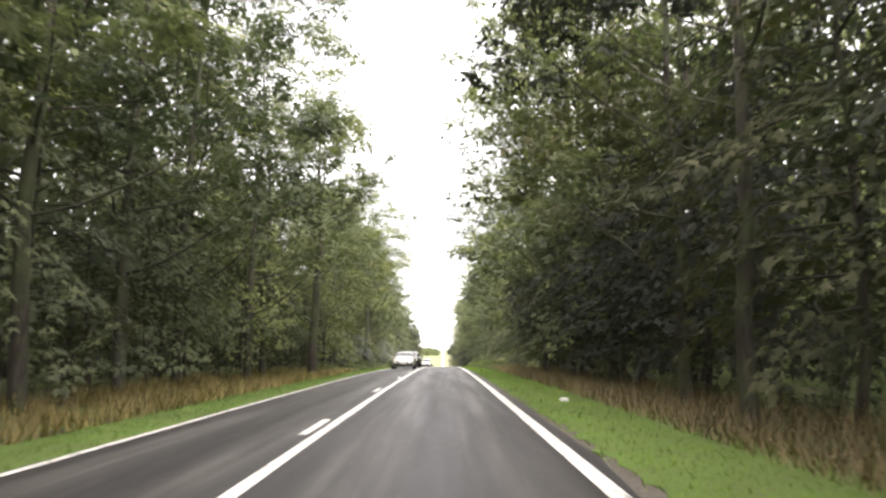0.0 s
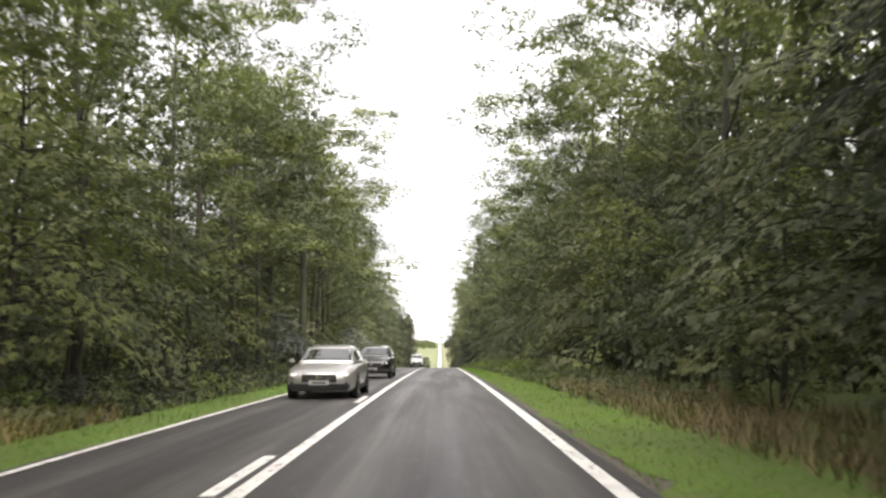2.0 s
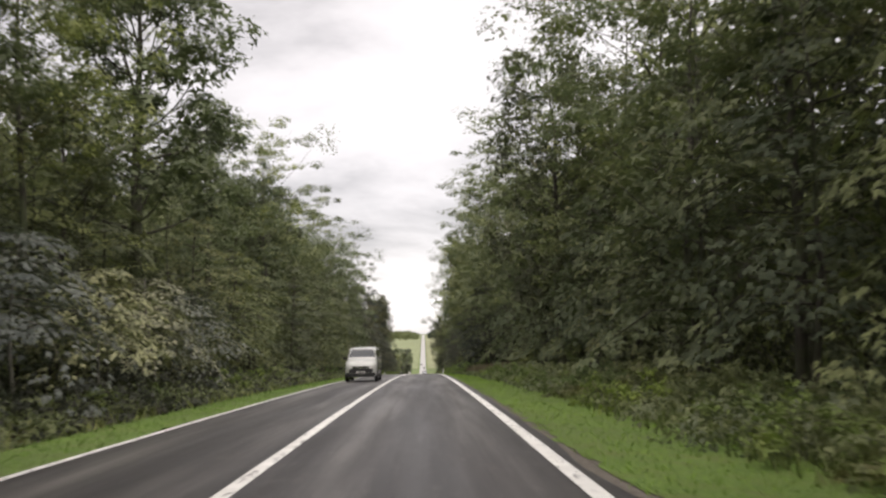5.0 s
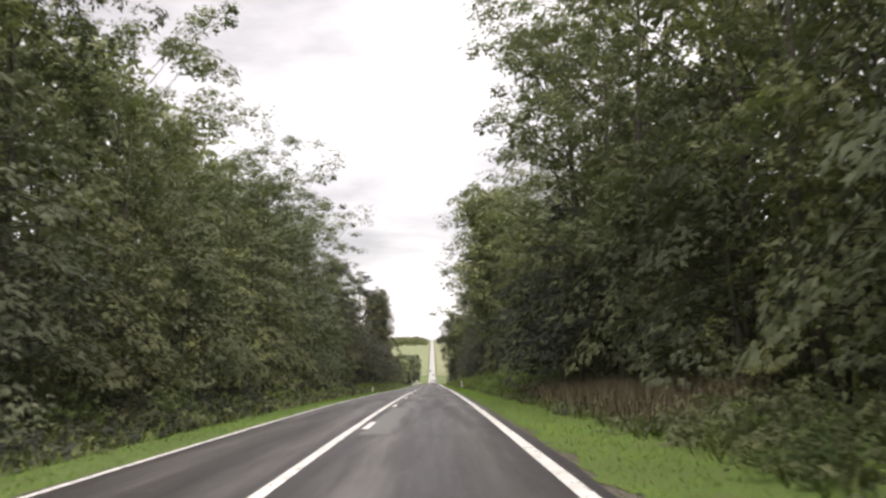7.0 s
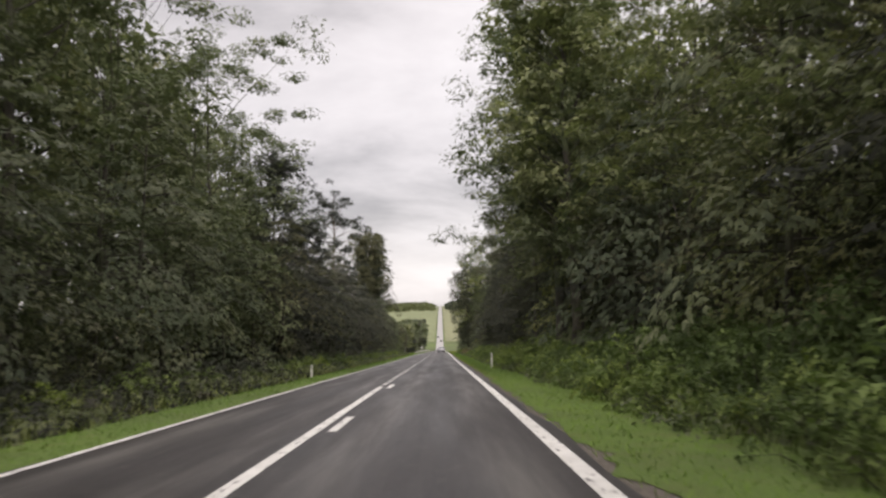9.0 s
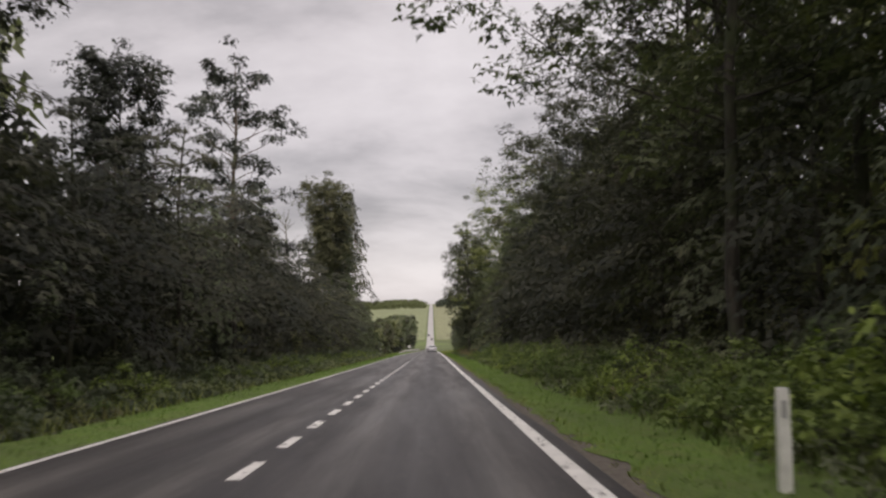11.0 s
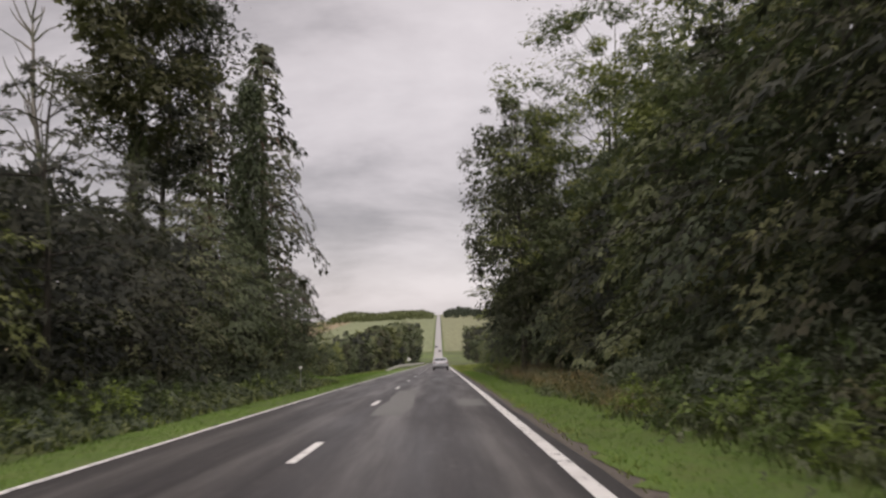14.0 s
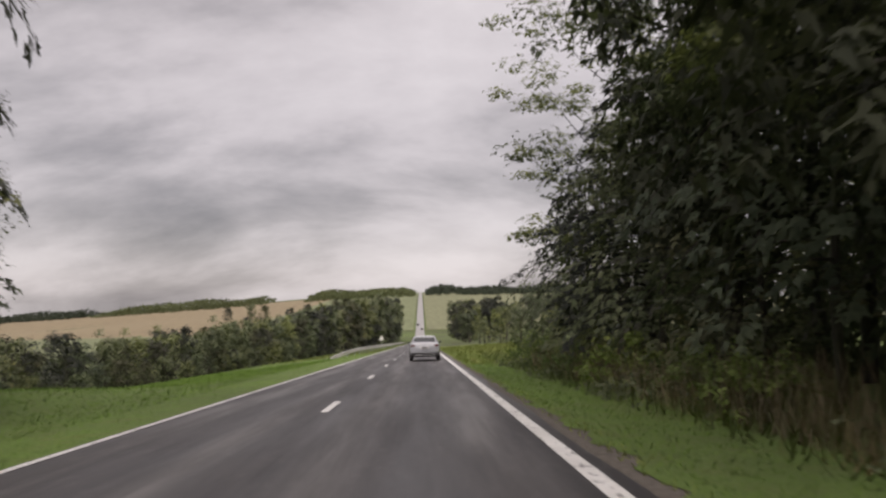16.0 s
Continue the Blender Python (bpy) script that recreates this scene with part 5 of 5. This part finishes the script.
        part("side_skirt", block(s * (body[3][1] - 0.04), 0.0, lo0 + 0.06, 0.10, abs(wheels[0] - wheels[1]) - 2 * wheel_r - 0.1, 0.12, 0.03), BLACK_PLASTIC, root)
        if rails:
            part("roof_rail", block(s * cabin[2][2] * 0.86, (cabin[1][0] + cabin[-2][0]) / 2, max(c[4] for c in cabin) + 0.03, 0.035, 1.7, 0.04, 0.015), BLACK_PLASTIC, root, "black roof rail")
        for wy in wheels:
            arch = [(0.0, wheel_r * 1.02), (0.015 * s, wheel_r * 1.03), (0.015 * s, wheel_r * 1.14), (0.0, wheel_r * 1.15)]
            v, f = ring_solid(arch, s * (body[3][1] - 0.005), wy, wheel_r, 28)
            part("wheel_arch", (v, f), BLACK_PLASTIC, root, "black wheel arch trim", True)
            part("arch_liner", ring_solid([(0.0, 0.0), (0.004 * s, wheel_r * 1.06)], s * (body[3][1] + 0.002), wy, wheel_r, 24), BLACK_PLASTIC, root)
            add_wheel(root, s * (body[3][1] - 0.09), wy, wheel_r, 0.22, s)
    part("rear_bumper", block(0, tail_y + 0.10, lo9 + 0.12, 2 * w9 * 0.96, 0.28, 0.30, 0.06), BLACK_PLASTIC, root, "black lower rear bumper")
    part("bumper_trim", block(0, tail_y - 0.045, lo9 + 0.06, 2 * w9 * 0.7, 0.03, 0.05, 0.012), ALLOY, root, "silver bumper trim")
    for yy, s in ((nose + 0.02, 1), (tail_y - 0.02, -1)):
        z = plate_z if s > 0 else hi9 - 0.33
        pl = part("number_plate", block(0, yy + 0.02 * s, z, 0.52, 0.02, 0.115, 0.006), PLATE, root, "white number plate")
        part("plate_bar", block(0, yy + 0.034 * s, z, 0.36, 0.006, 0.055, 0.002), PLATE_BAR, pl)
    part("badge", block(0, nose + 0.04, (lo0 + hi0) / 2 + 0.10, 0.11, 0.02, 0.11, 0.03), CHROME, root, "plain chrome badge")
    tagged(root, label, "car")
    return root


def stand_car(root, x, y, heading, size=(1, 1, 1)):
    a = math.atan2(float(road_z(y + 1.3) - road_z(y - 1.3)), 2.6)
    root.matrix_basis = Matrix.Translation((x, y, float(road_z(y)) + 0.014)) @ Euler((a, 0, 0)).to_matrix().to_4x4() @ Euler((0, 0, radians(heading))).to_matrix().to_4x4() @ Matrix.Diagonal((*size, 1))
    return root


SEDAN_BODY = [(2.38, 0.66, 0.34, 0.66), (2.22, 0.83, 0.22, 0.76), (1.80, 0.905, 0.19, 0.85), (1.05, 0.915, 0.19, 0.94), (0.2, 0.915, 0.19, 0.97), (-1.2, 0.915, 0.19, 1.0), (-1.85, 0.90, 0.22, 1.03), (-2.22, 0.85, 0.25, 1.0), (-2.38, 0.72, 0.36, 0.9)]
SEDAN_CABIN = [(1.12, 0.78, 0.70, 0.94, 0.96), (0.25, 0.84, 0.62, 0.95, 1.40), (-0.45, 0.85, 0.60, 0.97, 1.46), (-1.15, 0.83, 0.60, 0.99, 1.39), (-2.0, 0.74, 0.66, 1.0, 1.04)]
SUV_BODY = [(2.27, 0.70, 0.40, 0.80), (2.12, 0.85, 0.26, 0.92), (1.75, 0.915, 0.23, 1.02), (1.05, 0.925, 0.23, 1.10), (0.2, 0.925, 0.23, 1.12), (-1.2, 0.925, 0.23, 1.14), (-1.8, 0.92, 0.26, 1.16), (-2.14, 0.88, 0.30, 1.14), (-2.27, 0.78, 0.42, 1.0)]
SUV_CABIN = [(1.08, 0.80, 0.72, 1.09, 1.11), (0.30, 0.86, 0.66, 1.10, 1.58), (-0.5, 0.87, 0.65, 1.12, 1.67), (-1.45, 0.86, 0.64, 1.14, 1.60), (-2.12, 0.80, 0.68, 1.13, 1.18)]
VAN_BODY = [(2.45, 0.72, 0.42, 0.95), (2.30, 0.90, 0.28, 1.10), (1.95, 0.95, 0.25, 1.22), (1.4, 0.955, 0.25, 1.28), (0.2, 0.955, 0.25, 1.30), (-1.2, 0.955, 0.25, 1.30), (-2.0, 0.955, 0.27, 1.30), (-2.38, 0.93, 0.30, 1.30), (-2.45, 0.90, 0.40, 1.25)]
VAN_CABIN = [(1.75, 0.86, 0.76, 1.24, 1.26), (1.0, 0.91, 0.78, 1.26, 1.88), (0.0, 0.92, 0.80, 1.28, 1.96), (-1.9, 0.92, 0.80, 1.28, 1.94), (-2.40, 0.90, 0.80, 1.28, 1.40)]

silver = car("car", "silver saloon car with lit headlights on the road", SILVER_PAINT, SEDAN_BODY, SEDAN_CABIN, (1.42, -1.38), 0.325, 0.44, lit=True)
stand_car(silver, -1.27, 68.5, 180, (0.95, 0.97, 0.93))
black = car("car", "black sport utility car with lit headlights", BLACK_PAINT, SUV_BODY, SUV_CABIN, (1.36, -1.34), 0.36, 0.47, lit=True, bars=1)
stand_car(black, -1.4, 85.6, 180, (0.95, 0.96, 0.91))
white = car("car", "white hatchback car with black lower bumper", WHITE_PAINT, SUV_BODY, [(a, b, c, d - 0.02, e - 0.10) for a, b, c, d, e in SUV_CABIN], (1.36, -1.34), 0.345, 0.52, rails=True)
stand_car(white, 1.9, 413.5, 0, (0.94, 0.97, 0.93))
van = car("van", "white delivery van with dark lower front", VAN_PAINT, VAN_BODY, VAN_CABIN, (1.55, -1.45), 0.34, 0.52)
van["category"] = "van"
part("bumper_cover", block(0, 2.33, 0.60, 1.66, 0.30, 0.50, 0.14), DARK_TRIM, van, "dark grey lower front cladding")
stand_car(van, -1.42, 158.6, 180, (0.87, 0.92, 0.92))
stand_car(copy_thing(black, pose(0, 0, 0)), 1.7, 985.0, 0)
stand_car(copy_thing(black, pose(0, 0, 0)), -1.3, 1040.0, 180)

# ---------------------------------------------------------------- roadside furniture
POST_WHITE, GALV = plain("white_post_plastic", (0.74, 0.74, 0.70), 0.5), plain("galvanised_steel", (0.42, 0.43, 0.44), 0.45, 0.7)
RAIL_PALE = plain("weathered_zinc", (0.5, 0.49, 0.46), 0.55, 0.15, 0.3, 2.0)
REFLECT = Mat("grey_reflector", 0.2, 0.3, (0.5, 0.5, 0.5)).m
PAPER = plain("white_litter", (0.75, 0.75, 0.73), 0.7)


def marker_post(x, y, tall=1.0):
    z = float(ground_z(x, y))
    root = new("marker_post")
    root.location = (x, y, z)
    secs = [[(-0.06 * s, -0.045 * s, h), (0.06 * s, -0.045 * s, h), (0.045 * s, 0.05 * s, h), (-0.045 * s, 0.05 * s, h)] for h, s in ((-0.2, 1.0), (0.55 * tall, 1.0), (0.92 * tall, 0.95), (tall, 0.8))]
    part("post", loft(secs), POST_WHITE, root)
    part("reflector", block(0, -0.05, 0.80 * tall, 0.05, 0.012, 0.16, 0.004), REFLECT, root, "small grey reflector")
    tagged(root, "white plastic marker post on the grass verge", "marker post", "marker posts")
    return root


for x, y, tall in ((-3.62, 12.9, 1.0), (5.05, 257.3, 0.95), (-4.4, 245.2, 0.6)):
    marker_post(x, y, tall)


def reflector_stake(x, y):
    root = new("reflector_stake")
    root.location = (x, y, float(ground_z(x, y)))
    part("stake", tube([(0, 0, -0.2), (0, 0, 0.5), (0.01, 0, 1.05)], [0.02, 0.02, 0.018], 8), GALV, root)
    part("reflector_disc", ring_solid([(-0.015, 0.0), (-0.015, 0.07), (0.015, 0.075), (0.015, 0.0)], 0, 0, 0, 18), POST_WHITE, root, "round white reflector").matrix_basis = \
        Matrix.Translation((0, 0, 1.1)) @ Euler((0, 0, radians(90))).to_matrix().to_4x4()
    tagged(root, "thin grey stake with round white reflector", "reflector stake")


reflector_stake(-4.8, 358.0)


def guard_rail():
    root = new("guard_rail")
    ys = [427.0, 429.5, 432, 435.5, 439] + list(np.arange(441, 640, 8.0))
    xs = [-5.2, -4.85, -4.5, -4.15, -4.0] + [-3.95] * (len(ys) - 5)
    hs = [0.08, 0.28, 0.45, 0.58, 0.64] + [0.66] * (len(ys) - 5)
    prof = [(0.0, -0.155), (0.055, -0.12), (0.055, -0.06), (0.0, -0.02), (0.0, 0.02), (0.055, 0.06), (0.055, 0.12), (0.0, 0.155), (-0.004, 0.155), (-0.004, -0.155)]
    secs = [[(x + a, y, float(road_z(y)) - 0.15 + h + b) for a, b in prof] for x, y, h in zip(xs, ys, hs)]
    part("rail", loft(secs), RAIL_PALE, root, "pale corrugated steel beam")
    for y in np.arange(433, 637, 4.0):
        x = float(np.interp(y, ys, xs)) - 0.08
        part("post", block(x, y, float(road_z(y)) - 0.12, 0.08, 0.10, 1.1, 0.01), GALV, root)
    tagged(root, "pale galvanised steel guard rail beside the road", "guard rail")


guard_rail()


def warning_sign(x, y, h):
    root = new("warning_sign")
    root.location = (x, y, float(ground_z(x, y)))
    part("pole", tube([(0, 0.03, -0.3), (0, 0.03, h + 0.45)], [0.035, 0.035], 8), GALV, root)
    tri = [(-0.45, 0, h - 0.32), (0.45, 0, h - 0.32), (0, 0, h + 0.46)]
    v = [(a, -0.012, b) for a, _, b in tri] + [(a, 0.012, b) for a, _, b in tri]
    part("plate", (v, [(0, 1, 2), (5, 4, 3), (0, 3, 4, 1), (1, 4, 5, 2), (2, 5, 3, 0)]), POST_WHITE, root, "pale triangular sign plate seen from behind")
    part("bracket", block(0, -0.03, h - 0.1, 0.5, 0.03, 0.04, 0.008), GALV, root)
    part("bracket", block(0, -0.03, h + 0.12, 0.3, 0.03, 0.04, 0.008), GALV, root)
    tagged(root, "triangular warning sign on a grey pole", "road sign")


warning_sign(-5.1, 505.0, 1.75)


def litter(x, y):
    r = np.random.default_rng(77)
    bm = bmesh.new()
    bmesh.ops.create_icosphere(bm, subdivisions=2, radius=0.10)
    for v in bm.verts:
        v.co = Vector((v.co.x * 1.3, v.co.y, max(v.co.z * 0.65, -0.05))) * r.uniform(0.75, 1.2)
    m = bpy.data.meshes.new("litter")
    bm.to_mesh(m)
    bm.free()
    m.materials.append(PAPER)
    ob = new("paper_litter", m)
    ob.location = (x, y, float(ground_z(x, y)) + 0.05)
    tagged(ob, "crumpled white paper litter on the grass", "litter")


litter(4.86, 24.2)
